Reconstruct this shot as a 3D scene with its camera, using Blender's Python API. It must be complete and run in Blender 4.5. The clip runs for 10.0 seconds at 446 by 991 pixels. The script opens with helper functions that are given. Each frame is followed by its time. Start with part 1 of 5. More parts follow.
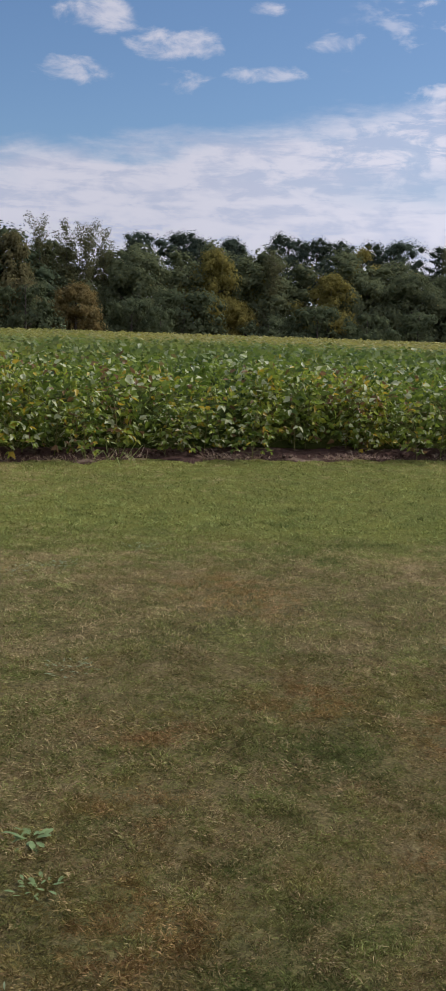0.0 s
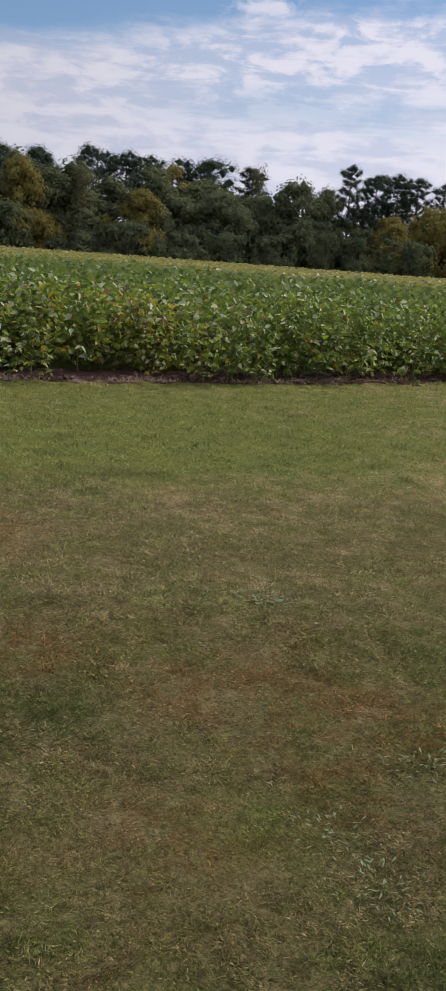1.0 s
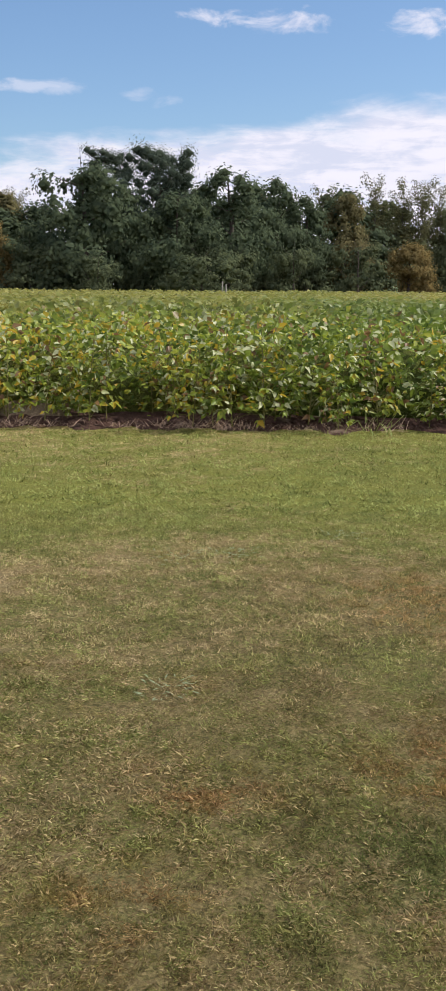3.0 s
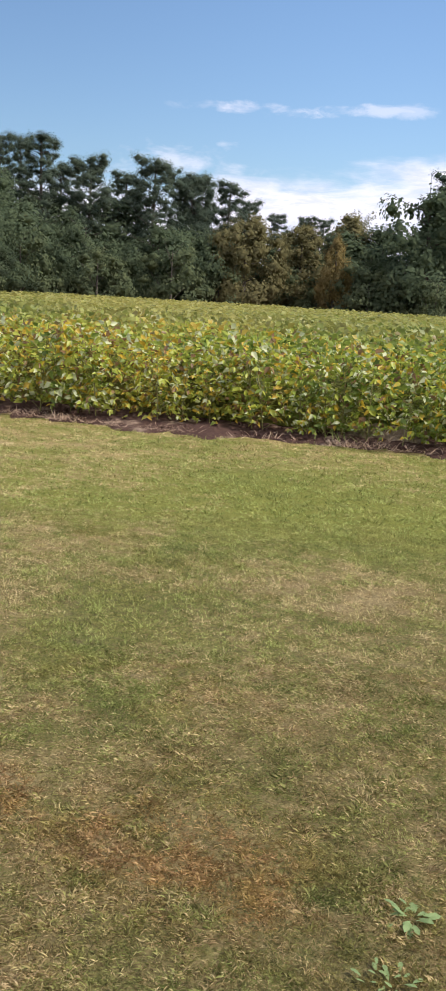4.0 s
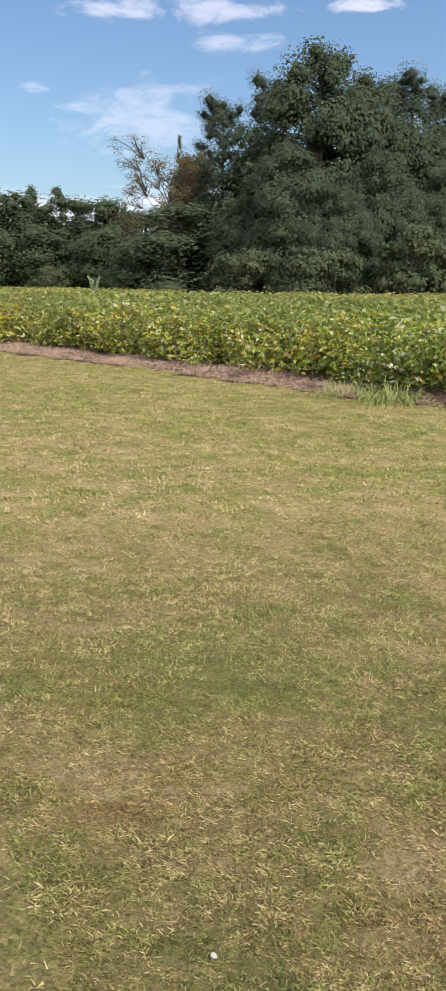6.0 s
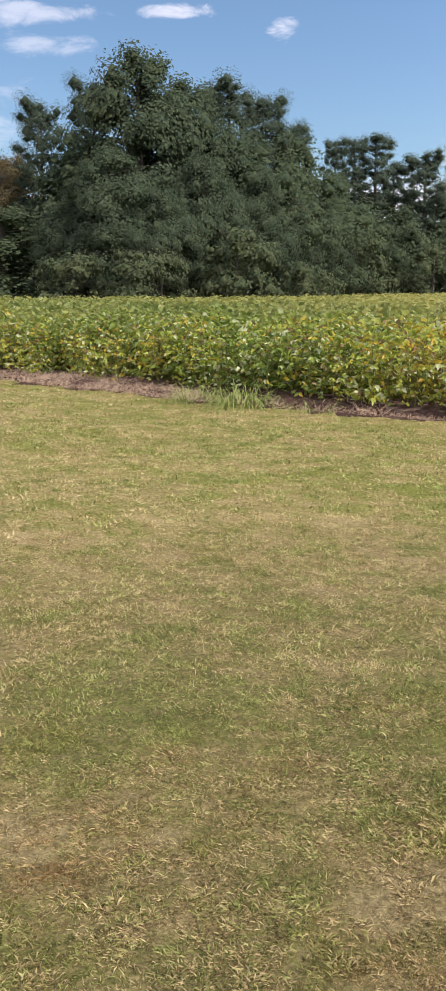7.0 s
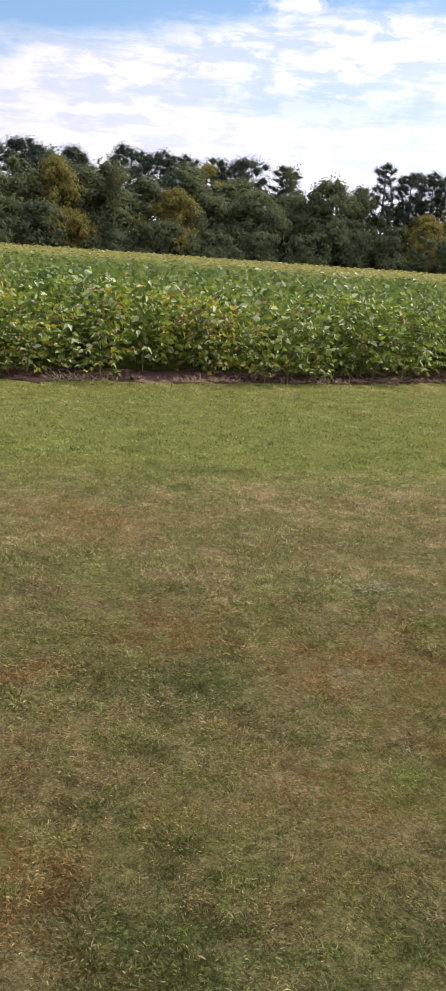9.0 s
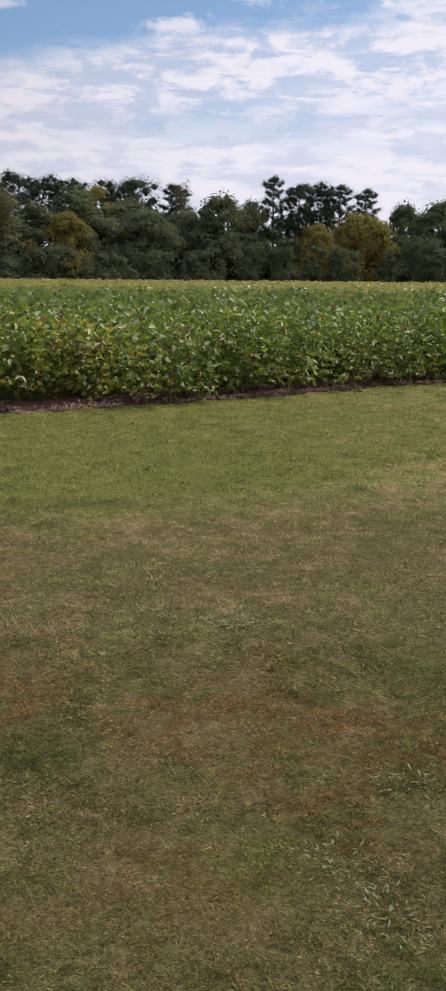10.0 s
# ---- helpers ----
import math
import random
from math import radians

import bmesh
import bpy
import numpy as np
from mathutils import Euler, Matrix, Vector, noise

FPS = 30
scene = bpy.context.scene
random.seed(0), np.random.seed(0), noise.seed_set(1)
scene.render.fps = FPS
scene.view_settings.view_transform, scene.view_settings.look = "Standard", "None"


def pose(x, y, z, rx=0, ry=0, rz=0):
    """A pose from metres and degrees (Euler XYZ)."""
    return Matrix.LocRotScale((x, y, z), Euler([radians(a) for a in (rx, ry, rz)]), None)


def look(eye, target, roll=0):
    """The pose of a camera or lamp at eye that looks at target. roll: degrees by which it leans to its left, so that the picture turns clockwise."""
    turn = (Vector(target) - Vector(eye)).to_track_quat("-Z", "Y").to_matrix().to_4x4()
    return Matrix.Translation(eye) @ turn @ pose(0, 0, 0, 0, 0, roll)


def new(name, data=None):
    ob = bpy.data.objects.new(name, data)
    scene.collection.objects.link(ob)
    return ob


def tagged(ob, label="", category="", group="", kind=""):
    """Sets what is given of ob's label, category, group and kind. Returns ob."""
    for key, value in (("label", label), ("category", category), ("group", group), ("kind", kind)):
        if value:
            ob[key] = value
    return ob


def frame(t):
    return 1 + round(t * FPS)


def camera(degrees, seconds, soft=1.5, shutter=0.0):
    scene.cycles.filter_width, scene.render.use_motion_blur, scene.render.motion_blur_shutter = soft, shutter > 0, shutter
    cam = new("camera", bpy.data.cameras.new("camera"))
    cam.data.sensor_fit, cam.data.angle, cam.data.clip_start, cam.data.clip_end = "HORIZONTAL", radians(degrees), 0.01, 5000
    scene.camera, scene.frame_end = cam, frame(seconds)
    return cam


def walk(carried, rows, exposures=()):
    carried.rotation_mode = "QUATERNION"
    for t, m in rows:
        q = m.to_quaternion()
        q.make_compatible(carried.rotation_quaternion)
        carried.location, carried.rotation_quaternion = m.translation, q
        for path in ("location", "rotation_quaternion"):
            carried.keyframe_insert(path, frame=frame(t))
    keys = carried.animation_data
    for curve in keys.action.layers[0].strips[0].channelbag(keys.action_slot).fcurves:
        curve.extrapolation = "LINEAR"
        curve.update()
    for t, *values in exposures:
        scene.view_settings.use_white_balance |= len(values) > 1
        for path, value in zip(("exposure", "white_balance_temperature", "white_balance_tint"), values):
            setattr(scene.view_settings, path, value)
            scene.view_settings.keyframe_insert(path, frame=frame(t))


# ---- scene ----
cam = camera(25.14, 10.0, soft=1.8)


def aim(x, y, z, yaw, pitch, roll):
    "A camera pose: yaw to the left from +y, pitch upwards, roll as in look()."
    a, p = radians(yaw), radians(pitch)
    way = Vector((-math.sin(a) * math.cos(p), math.cos(a) * math.cos(p), math.sin(p)))
    return look((x, y, z), Vector((x, y, z)) + way, roll)


EXPOSURES = [(0.0, -0.78, 6150, 10), (1.0, -0.76, 6300, 10), (2.2, -0.6, 6400, 10), (3.3, -0.06, 6450, 10), (4.5, 0.08, 6450, 10), (6.2, 0.12, 6450, 10), (7.5, 0.06, 6550, 10), (8.5, -0.1, 6600, 12), (9.0, -0.1, 6500, 10), (9.5, -0.44, 6500, 10), (10.0, -0.6, 6500, 10)]

walk(cam, [
    (0, aim(-0.121, -0.426, 1.511, 9.98, -9.36, 2.03)),
    (0.5, aim(-0.065, -0.357, 1.595, -0.44, -11.61, 6.10)),
    (1, aim(0.174, -0.017, 1.507, -1.22, -13.33, 4.27)),
    (1.5, aim(0.378, 0.336, 1.493, -0.50, -13.40, 4.16)),
    (2, aim(0.384, 0.606, 1.528, -3.04, -11.76, 7.89)),
    (2.2, aim(0.405, 0.691, 1.514, 1.97, -12.20, 5.59)),
    (3.3, aim(0.398, 0.629, 1.490, 36.22, -11.91, 0.76)),
    (3.5, aim(0.352, 0.573, 1.501, 39.41, -11.99, 0.97)),
    (4, aim(0.200, 0.212, 1.543, 47.11, -11.20, 3.43)),
    (4.5, aim(-0.063, 0.106, 1.514, 59.42, -12.05, 1.05)),
    (5, aim(-0.268, -0.091, 1.512, 70.49, -12.41, -0.05)),
    (5.5, aim(-0.445, -0.420, 1.526, 72.73, -12.44, 2.61)),
    (6, aim(-0.663, -0.631, 1.527, 75.41, -11.99, 0.58)),
    (6.2, aim(-0.786, -0.776, 1.547, 78.20, -11.69, -1.93)),
    (7.3, aim(-0.964, -0.830, 1.530, 52.53, -11.68, 2.45)),
    (7.5, aim(-0.939, -0.813, 1.529, 41.72, -11.49, 4.33)),
    (8, aim(-0.736, -0.712, 1.516, 26.49, -12.02, 1.87)),
    (8.5, aim(-0.399, -0.575, 1.532, 18.03, -12.97, -0.88)),
    (9, aim(-0.205, -0.340, 1.540, 0.53, -13.55, 4.10)),
    (9.5, aim(-0.068, -0.178, 1.541, -8.82, -12.42, 4.12)),
    (10, aim(0.107, 0.040, 1.540, -4.33, -12.38, 0.56)),
], exposures=EXPOSURES)


# ---- sky and sun ----
SUN_AZ, SUN_EL = -60.0, 48.0       # azimuth to the left from +y, elevation


# single clouds: azimuth, elevation, half width, half height, density
CLOUDS = [(46.7, 10.0, 0.085, 0.0075, 0.6), (40.3, 10.2, 0.055, 0.007, 0.45), (30.0, 13.7, 0.035, 0.011, 0.8), (62.4, 13.3, 0.02, 0.015, 0.9), (68.1, 14.1, 0.05, 0.008, 0.7),
          (79.6, 8.7, 0.10, 0.045, 0.34), (78.4, 13.9, 0.12, 0.014, 0.5), (75.0, 12.3, 0.06, 0.013, 0.4), (85.7, 10.0, 0.022, 0.010, 0.5), (26.5, 13.6, 0.055, 0.015, 0.75), (38.0, 10.2, 0.035, 0.009, 0.35),
          (33.5, 9.8, 0.035, 0.012, 0.3), (17.6, 16.1, 0.042, 0.018, 0.9), (13.5, 14.7, 0.045, 0.018, 0.9), (18.9, 13.3, 0.050, 0.016, 0.8), (13.0, 13.1, 0.034, 0.014, 0.8), (8.5, 13.5, 0.044, 0.011, 0.75),
          (8.3, 16.7, 0.026, 0.010, 0.85), (4.5, 15.2, 0.034, 0.015, 0.8), (49.4, 7.2, 0.085, 0.022, 0.5)]


def make_world():
    w = bpy.data.worlds.new("sky")
    scene.world = w
    w.use_nodes = True
    nt = w.node_tree
    nt.nodes.clear()
    N = lambda kind: node(nt, kind)
    L = nt.links.new
    out = N("ShaderNodeOutputWorld")
    bg = N("ShaderNodeBackground")
    bg.inputs["Strength"].default_value = 0.12
    sky = N("ShaderNodeTexSky")
    sky.sky_type, sky.sun_disc, sky.sun_elevation, sky.sun_rotation = "NISHITA", False, radians(SUN_EL), radians(-SUN_AZ)
    sky.air_density, sky.dust_density, sky.ozone_density = 1.0, 1.0, 2.0
    tc = N("ShaderNodeTexCoord")
    sep = N("ShaderNodeSeparateXYZ")
    L(tc.outputs["Generated"], sep.inputs[0])
    x, y, z = sep.outputs
    m = lambda op, a, b=0.0, c=0.0: math_node(nt, op, a, b, c)
    zz = m("MAXIMUM", z, 0.0)
    low = m("ADD", zz, 0.06)
    comb = N("ShaderNodeCombineXYZ")
    L(m("DIVIDE", x, low), comb.inputs[0])
    L(m("DIVIDE", y, low), comb.inputs[1])
    # puffs and streaks of the high cloud layer
    puff = N("ShaderNodeTexNoise")
    puff.inputs["Scale"].default_value = 1.9
    puff.inputs["Detail"].default_value = 9.0
    puff.inputs["Roughness"].default_value = 0.62
    puff.inputs["Distortion"].default_value = 0.35
    L(comb.outputs[0], puff.inputs["Vector"])
    # the bank of cloud that fills the sky ahead, its upper edge sloping
    edge = m("MULTIPLY_ADD", x, 0.135, 0.207)
    tall = N("ShaderNodeCombineXYZ")
    L(x, tall.inputs[0])
    L(y, tall.inputs[1])
    L(m("MULTIPLY", z, 2.3), tall.inputs[2])
    flat = N("ShaderNodeCombineXYZ")
    L(x, flat.inputs[0])
    L(y, flat.inputs[1])
    L(m("MULTIPLY", z, 6.5), flat.inputs[2])

    def cloud_noise(where, scale, detail, rough, bend):
        n = N("ShaderNodeTexNoise")
        n.inputs["Scale"].default_value = scale
        n.inputs["Detail"].default_value = detail
        n.inputs["Roughness"].default_value = rough
        n.inputs["Distortion"].default_value = bend
        L(where.outputs[0], n.inputs["Vector"])
        return n
    small = cloud_noise(tall, 9.0, 6.0, 0.55, 0.2)
    fine = cloud_noise(tall, 24.0, 5.0, 0.6, 0.4)
    streak = cloud_noise(flat, 5.0, 4.0, 0.5, 0.3)
    ripple = cloud_noise(flat, 13.0, 5.0, 0.6, 0.6)
    wob = m("MULTIPLY_ADD", m("SUBTRACT", puff.outputs["Fac"], 0.5), 0.05, m("MULTIPLY", m("SUBTRACT", small.outputs["Fac"], 0.5), 0.05))
    over = m("SUBTRACT", m("ADD", edge, wob), zz)
    bank = m("SMOOTHSTEP_", over, -0.012, 0.02)
    lumps = m("MULTIPLY_ADD", small.outputs["Fac"], 0.25, m("MULTIPLY_ADD", fine.outputs["Fac"], 0.5, m("MULTIPLY", ripple.outputs["Fac"], 0.25)))
    thin = m("SMOOTHSTEP_", lumps, 0.44, 0.52)
    solid = m("SMOOTHSTEP_", over, 0.03, 0.11)
    ragged = m("SMOOTHSTEP_", x, -0.28, 0.08)
    least = m("MINIMUM", m("ADD", m("MULTIPLY_ADD", solid, 0.42, 0.5), m("MULTIPLY_ADD", ragged, -0.44, 0.5)), 0.96)
    bank = m("MULTIPLY", bank, m("ADD", least, m("MULTIPLY", m("SUBTRACT", 1.0, least), thin)))
    # long blue rifts low in the bank
    height = m("DIVIDE", m("SUBTRACT", m("MULTIPLY_ADD", m("SUBTRACT", small.outputs["Fac"], 0.5), 0.05, zz), 0.138), 0.017)
    rift = m("EXPONENT", m("MULTIPLY", m("MULTIPLY", height, height), -1.0))
    rift = m("MULTIPLY", m("MULTIPLY", rift, m("SMOOTHSTEP_", x, -0.16, 0.06)), m("SMOOTHSTEP_", streak.outputs["Fac"], 0.38, 0.6))
    bank = m("MULTIPLY", bank, m("MULTIPLY_ADD", rift, -0.5, 1.0))
    # more puffs towards the sun and on the far side, few between
    more = m("ADD", m("SMOOTHSTEP_", x, -0.62, -0.1), m("MULTIPLY", m("SMOOTHSTEP_", m("MULTIPLY", y, -1.0), -0.45, -0.1), 1.15))
    lone = m("SMOOTHSTEP_", m("ADD", m("MULTIPLY_ADD", small.outputs["Fac"], 0.6, m("MULTIPLY", fine.outputs["Fac"], 0.4)), m("MULTIPLY_ADD", more, 0.13, -0.115)), 0.53, 0.64)
    lone = m("MULTIPLY", lone, m("MAXIMUM", m("SMOOTHSTEP_", x, -0.1, 0.03), m("SMOOTHSTEP_", m("MULTIPLY", y, -1.0), 0.0, 0.2)))
    cover = m("MAXIMUM", bank, m("MULTIPLY", lone, m("MULTIPLY_ADD", more, 0.4, 0.45)))
    frayed = m("MULTIPLY_ADD", fine.outputs["Fac"], 4.2, m("MULTIPLY_ADD", small.outputs["Fac"], 2.4, -3.3))

    def along_axis(v):
        n = N("ShaderNodeVectorMath")
        n.operation = "DOT_PRODUCT"
        L(tc.outputs["Generated"], n.inputs[0])
        n.inputs[1].default_value = v
        return n.outputs["Value"]
    for az, el, half_w, half_h, dense in CLOUDS:
        a, e = radians(az), radians(el)
        du = m("DIVIDE", along_axis((math.cos(a), math.sin(a), 0)), half_w)
        dv = m("DIVIDE", along_axis((math.sin(a) * math.sin(e), -math.cos(a) * math.sin(e), math.cos(e))), half_h)
        far_out = m("ADD", m("MULTIPLY", du, du), m("MULTIPLY", dv, dv))
        shape = m("MULTIPLY", m("SMOOTHSTEP_", m("SUBTRACT", frayed, m("MULTIPLY", far_out, 1.3)), -0.9, 0.5), dense)
        cover = m("MAXIMUM", cover, shape)
    mix = mix_node(nt)
    L(cover, mix.inputs[0])
    tint = mix_node(nt)
    tint.blend_type = "MULTIPLY"
    tint.inputs[0].default_value = 1.0
    L(sky.outputs[0], tint.inputs[6])
    tint.inputs[7].default_value = (1.13, 1.26, 1.4, 1)
    deep = N("ShaderNodeVectorMath")
    deep.operation = "SCALE"
    L(tint.outputs[2], deep.inputs[0])
    L(m("MULTIPLY_ADD", m("SMOOTHSTEP_", m("MULTIPLY", x, -1.0), 0.6, 0.95), -0.24, 1.0), deep.inputs[3])
    L(deep.outputs[0], mix.inputs[6])
    body = mix_node(nt)
    L(m("MULTIPLY", m("SMOOTHSTEP_", m("MULTIPLY_ADD", ripple.outputs["Fac"], 0.5, m("MULTIPLY", fine.outputs["Fac"], 0.5)), 0.57, 0.41), 0.85), body.inputs[0])
    body.inputs[6].default_value = (8.9, 8.65, 9.6, 1)
    body.inputs[7].default_value = (6.6, 6.9, 8.5, 1)
    # clouds nearer the sun are brighter
    bright = N("ShaderNodeVectorMath")
    bright.operation = "SCALE"
    L(body.outputs[2], bright.inputs[0])
    L(m("MULTIPLY_ADD", m("SMOOTHSTEP_", x, -0.3, 0.15), 0.24, 1.0), bright.inputs[3])
    L(bright.outputs[0], mix.inputs[7])
    L(mix.outputs[2], bg.inputs["Color"])
    L(bg.outputs[0], out.inputs["Surface"])


def node(nt, kind):
    return nt.nodes.new(kind)


def mix_node(nt):
    n = nt.nodes.new("ShaderNodeMix")
    n.data_type = "RGBA"
    return n


def math_node(nt, op, a, b=0.0, c=0.0):
    if op == "SMOOTHSTEP_":
        n = node(nt, "ShaderNodeMapRange")
        n.interpolation_type = "SMOOTHSTEP"
        values = (a, b, c)
    else:
        n = node(nt, "ShaderNodeMath")
        n.operation = op
        values = (a, b, c)
    for k, v in enumerate(values):
        if isinstance(v, (int, float)):
            n.inputs[k].default_value = v
        else:
            nt.links.new(v, n.inputs[k])
    return n.outputs[0]


make_world()
sun = new("sun", bpy.data.lights.new("sun", "SUN"))
sun.data.energy, sun.data.angle, sun.data.color = 5.0, radians(0.6), (1.0, 0.93, 0.82)
_a, _e = radians(SUN_AZ), radians(SUN_EL)
sun.matrix_world = look((-math.sin(_a) * math.cos(_e) * 60, math.cos(_a) * math.cos(_e) * 60, math.sin(_e) * 60), (0, 0, 0))


# ---- materials ----
def material(name):
    mat = bpy.data.materials.new(name)
    mat.use_nodes = True
    nt = mat.node_tree
    nt.nodes.clear()
    return mat, nt


def attr(nt, name):
    n = node(nt, "ShaderNodeAttribute")
    n.attribute_name = name
    return n.outputs["Fac"]


def blend(nt, fac, a, b):
    n = mix_node(nt)
    for k, v in ((0, fac), (6, a), (7, b)):
        if isinstance(v, (int, float)):
            n.inputs[k].default_value = v
        elif isinstance(v, tuple):
            n.inputs[k].default_value = (*v, 1)
        else:
            nt.links.new(v, n.inputs[k])
    return n.outputs[2]


def noise_fac(nt, scale, detail=4.0, rough=0.55, vec=None):
    n = node(nt, "ShaderNodeTexNoise")
    n.inputs["Scale"].default_value = scale
    n.inputs["Detail"].default_value = detail
    n.inputs["Roughness"].default_value = rough
    if vec is None:
        vec = node(nt, "ShaderNodeNewGeometry").outputs["Position"]
    nt.links.new(vec, n.inputs["Vector"])
    return n.outputs["Fac"]


def island(nt):
    return node(nt, "ShaderNodeNewGeometry").outputs["Random Per Island"]


def finish(nt, color, rough=0.7, bump=None, bump_dist=0.01, through_light=0.0, spec=0.3):
    "Principled surface; through_light: the share of light that a leaf lets through."
    out = node(nt, "ShaderNodeOutputMaterial")
    p = node(nt, "ShaderNodeBsdfPrincipled")
    p.inputs["Roughness"].default_value = rough
    p.inputs["Specular IOR Level"].default_value = spec
    nt.links.new(color, p.inputs["Base Color"])
    if bump is not None:
        b = node(nt, "ShaderNodeBump")
        b.inputs["Distance"].default_value = bump_dist
        nt.links.new(bump, b.inputs["Height"])
        nt.links.new(b.outputs[0], p.inputs["Normal"])
    if through_light:
        tr = node(nt, "ShaderNodeBsdfTranslucent")
        nt.links.new(color, tr.inputs["Color"])
        mx = node(nt, "ShaderNodeMixShader")
        mx.inputs[0].default_value = through_light
        nt.links.new(p.outputs[0], mx.inputs[1])
        nt.links.new(tr.outputs[0], mx.inputs[2])
        nt.links.new(mx.outputs[0], out.inputs["Surface"])
    else:
        nt.links.new(p.outputs[0], out.inputs["Surface"])


def m_lawn_soil():
    mat, nt = material("lawn_earth")
    dry = attr(nt, "dry")
    where = node(nt, "ShaderNodeNewGeometry").outputs["Position"]
    cells = []
    for scale in (42.0, 120.0):
        warp = node(nt, "ShaderNodeTexNoise")
        warp.inputs["Scale"].default_value = scale * 0.7
        nt.links.new(where, warp.inputs["Vector"])
        shift = node(nt, "ShaderNodeVectorMath")
        shift.operation = "MULTIPLY_ADD"
        nt.links.new(warp.outputs["Color"], shift.inputs[0])
        shift.inputs[1].default_value = (1.6 / scale,) * 3
        nt.links.new(where, shift.inputs[2])
        v = node(nt, "ShaderNodeTexVoronoi")
        v.inputs["Scale"].default_value = scale
        nt.links.new(shift.outputs[0], v.inputs["Vector"])
        pick = node(nt, "ShaderNodeSeparateXYZ")
        nt.links.new(v.outputs["Color"], pick.inputs[0])
        cells.append((pick.outputs[0], pick.outputs[1], v.outputs["Distance"]))
    n1 = noise_fac(nt, 38, 6, 0.7)
    r = math_node(nt, "MULTIPLY_ADD", cells[0][0], 0.5, math_node(nt, "MULTIPLY", cells[1][0], 0.5))
    tone = math_node(nt, "MULTIPLY_ADD", cells[1][1], 0.55, math_node(nt, "MULTIPLY", cells[0][1], 0.45))
    green = blend(nt, tone, (0.12, 0.132, 0.028), (0.30, 0.305, 0.075))
    green = blend(nt, attr(nt, "cool"), green, blend(nt, tone, (0.07, 0.09, 0.024), (0.20, 0.235, 0.07)))
    straw = blend(nt, tone, (0.22, 0.165, 0.065), (0.50, 0.40, 0.18))
    mixed = math_node(nt, "ADD", dry, math_node(nt, "MULTIPLY_ADD", r, 1.2, -0.6))
    c = blend(nt, math_node(nt, "SMOOTHSTEP_", mixed, 0.3, 0.7), green, straw)
    # dark spots painted in as shaded gaps between the tufts
    c = blend(nt, math_node(nt, "MULTIPLY", math_node(nt, "SMOOTHSTEP_", cells[0][1], 0.66, 0.74), math_node(nt, "MULTIPLY_ADD", attr(nt, "near"), 0.4, 0.2)), c, (0.05, 0.036, 0.02))
    c = blend(nt, math_node(nt, "MULTIPLY", attr(nt, "thin"), 0.75), c, blend(nt, tone, (0.07, 0.05, 0.025), (0.23, 0.165, 0.08)))
    c = blend(nt, math_node(nt, "MULTIPLY", attr(nt, "brown"), 0.5), c, blend(nt, tone, (0.045, 0.033, 0.017), (0.23, 0.165, 0.075)))
    worn = math_node(nt, "SMOOTHSTEP_", math_node(nt, "MULTIPLY_ADD", r, 0.5, dry), 0.98, 1.4)
    c = blend(nt, math_node(nt, "MULTIPLY", worn, 0.75), c, blend(nt, tone, (0.22, 0.16, 0.08), (0.56, 0.44, 0.235)))
    # thatch and earth near by, darkened for the shade down between tufts
    shaded_thatch = blend(nt, tone, (0.04, 0.034, 0.016), (0.27, 0.22, 0.10))
    c = blend(nt, math_node(nt, "MULTIPLY", attr(nt, "near"), 0.5), c, shaded_thatch)
    high = math_node(nt, "ADD", n1, math_node(nt, "MULTIPLY", tone, 0.8))
    finish(nt, c, 0.95, high, 0.022, spec=0.05)
    return mat


def m_grass():
    mat, nt = material("grass_blades")
    dry, tone = attr(nt, "dry"), attr(nt, "tone")
    green = blend(nt, tone, (0.165, 0.192, 0.048), (0.43, 0.46, 0.15))
    green = blend(nt, attr(nt, "cool"), green, blend(nt, tone, (0.085, 0.115, 0.03), (0.225, 0.265, 0.08)))
    straw = blend(nt, tone, (0.37, 0.29, 0.125), (0.69, 0.57, 0.30))
    c = blend(nt, math_node(nt, "SMOOTHSTEP_", dry, 0.25, 0.8), green, straw)
    c = blend(nt, math_node(nt, "SMOOTHSTEP_", dry, 0.85, 1.15), c, blend(nt, tone, (0.31, 0.22, 0.11), (0.62, 0.48, 0.27)))
    c = blend(nt, math_node(nt, "MULTIPLY", attr(nt, "brown"), 0.62), c, blend(nt, tone, (0.075, 0.055, 0.024), (0.31, 0.225, 0.095)))
    c = blend(nt, math_node(nt, "MULTIPLY", attr(nt, "red"), 0.6), c, blend(nt, tone, (0.21, 0.105, 0.04), (0.52, 0.285, 0.12)))
    finish(nt, c, 0.75, through_light=0.36, spec=0.1)
    return mat


def m_field_soil():
    mat, nt = material("field_soil")
    n1 = noise_fac(nt, 22, 6, 0.65)
    n2 = noise_fac(nt, 3.0, 3)
    c = blend(nt, n1, (0.034, 0.018, 0.017), (0.135, 0.082, 0.064))
    c = blend(nt, math_node(nt, "SMOOTHSTEP_", n2, 0.55, 0.72), c, (0.30, 0.22, 0.165))
    finish(nt, c, 0.95, n1, 0.05, spec=0.05)
    return mat


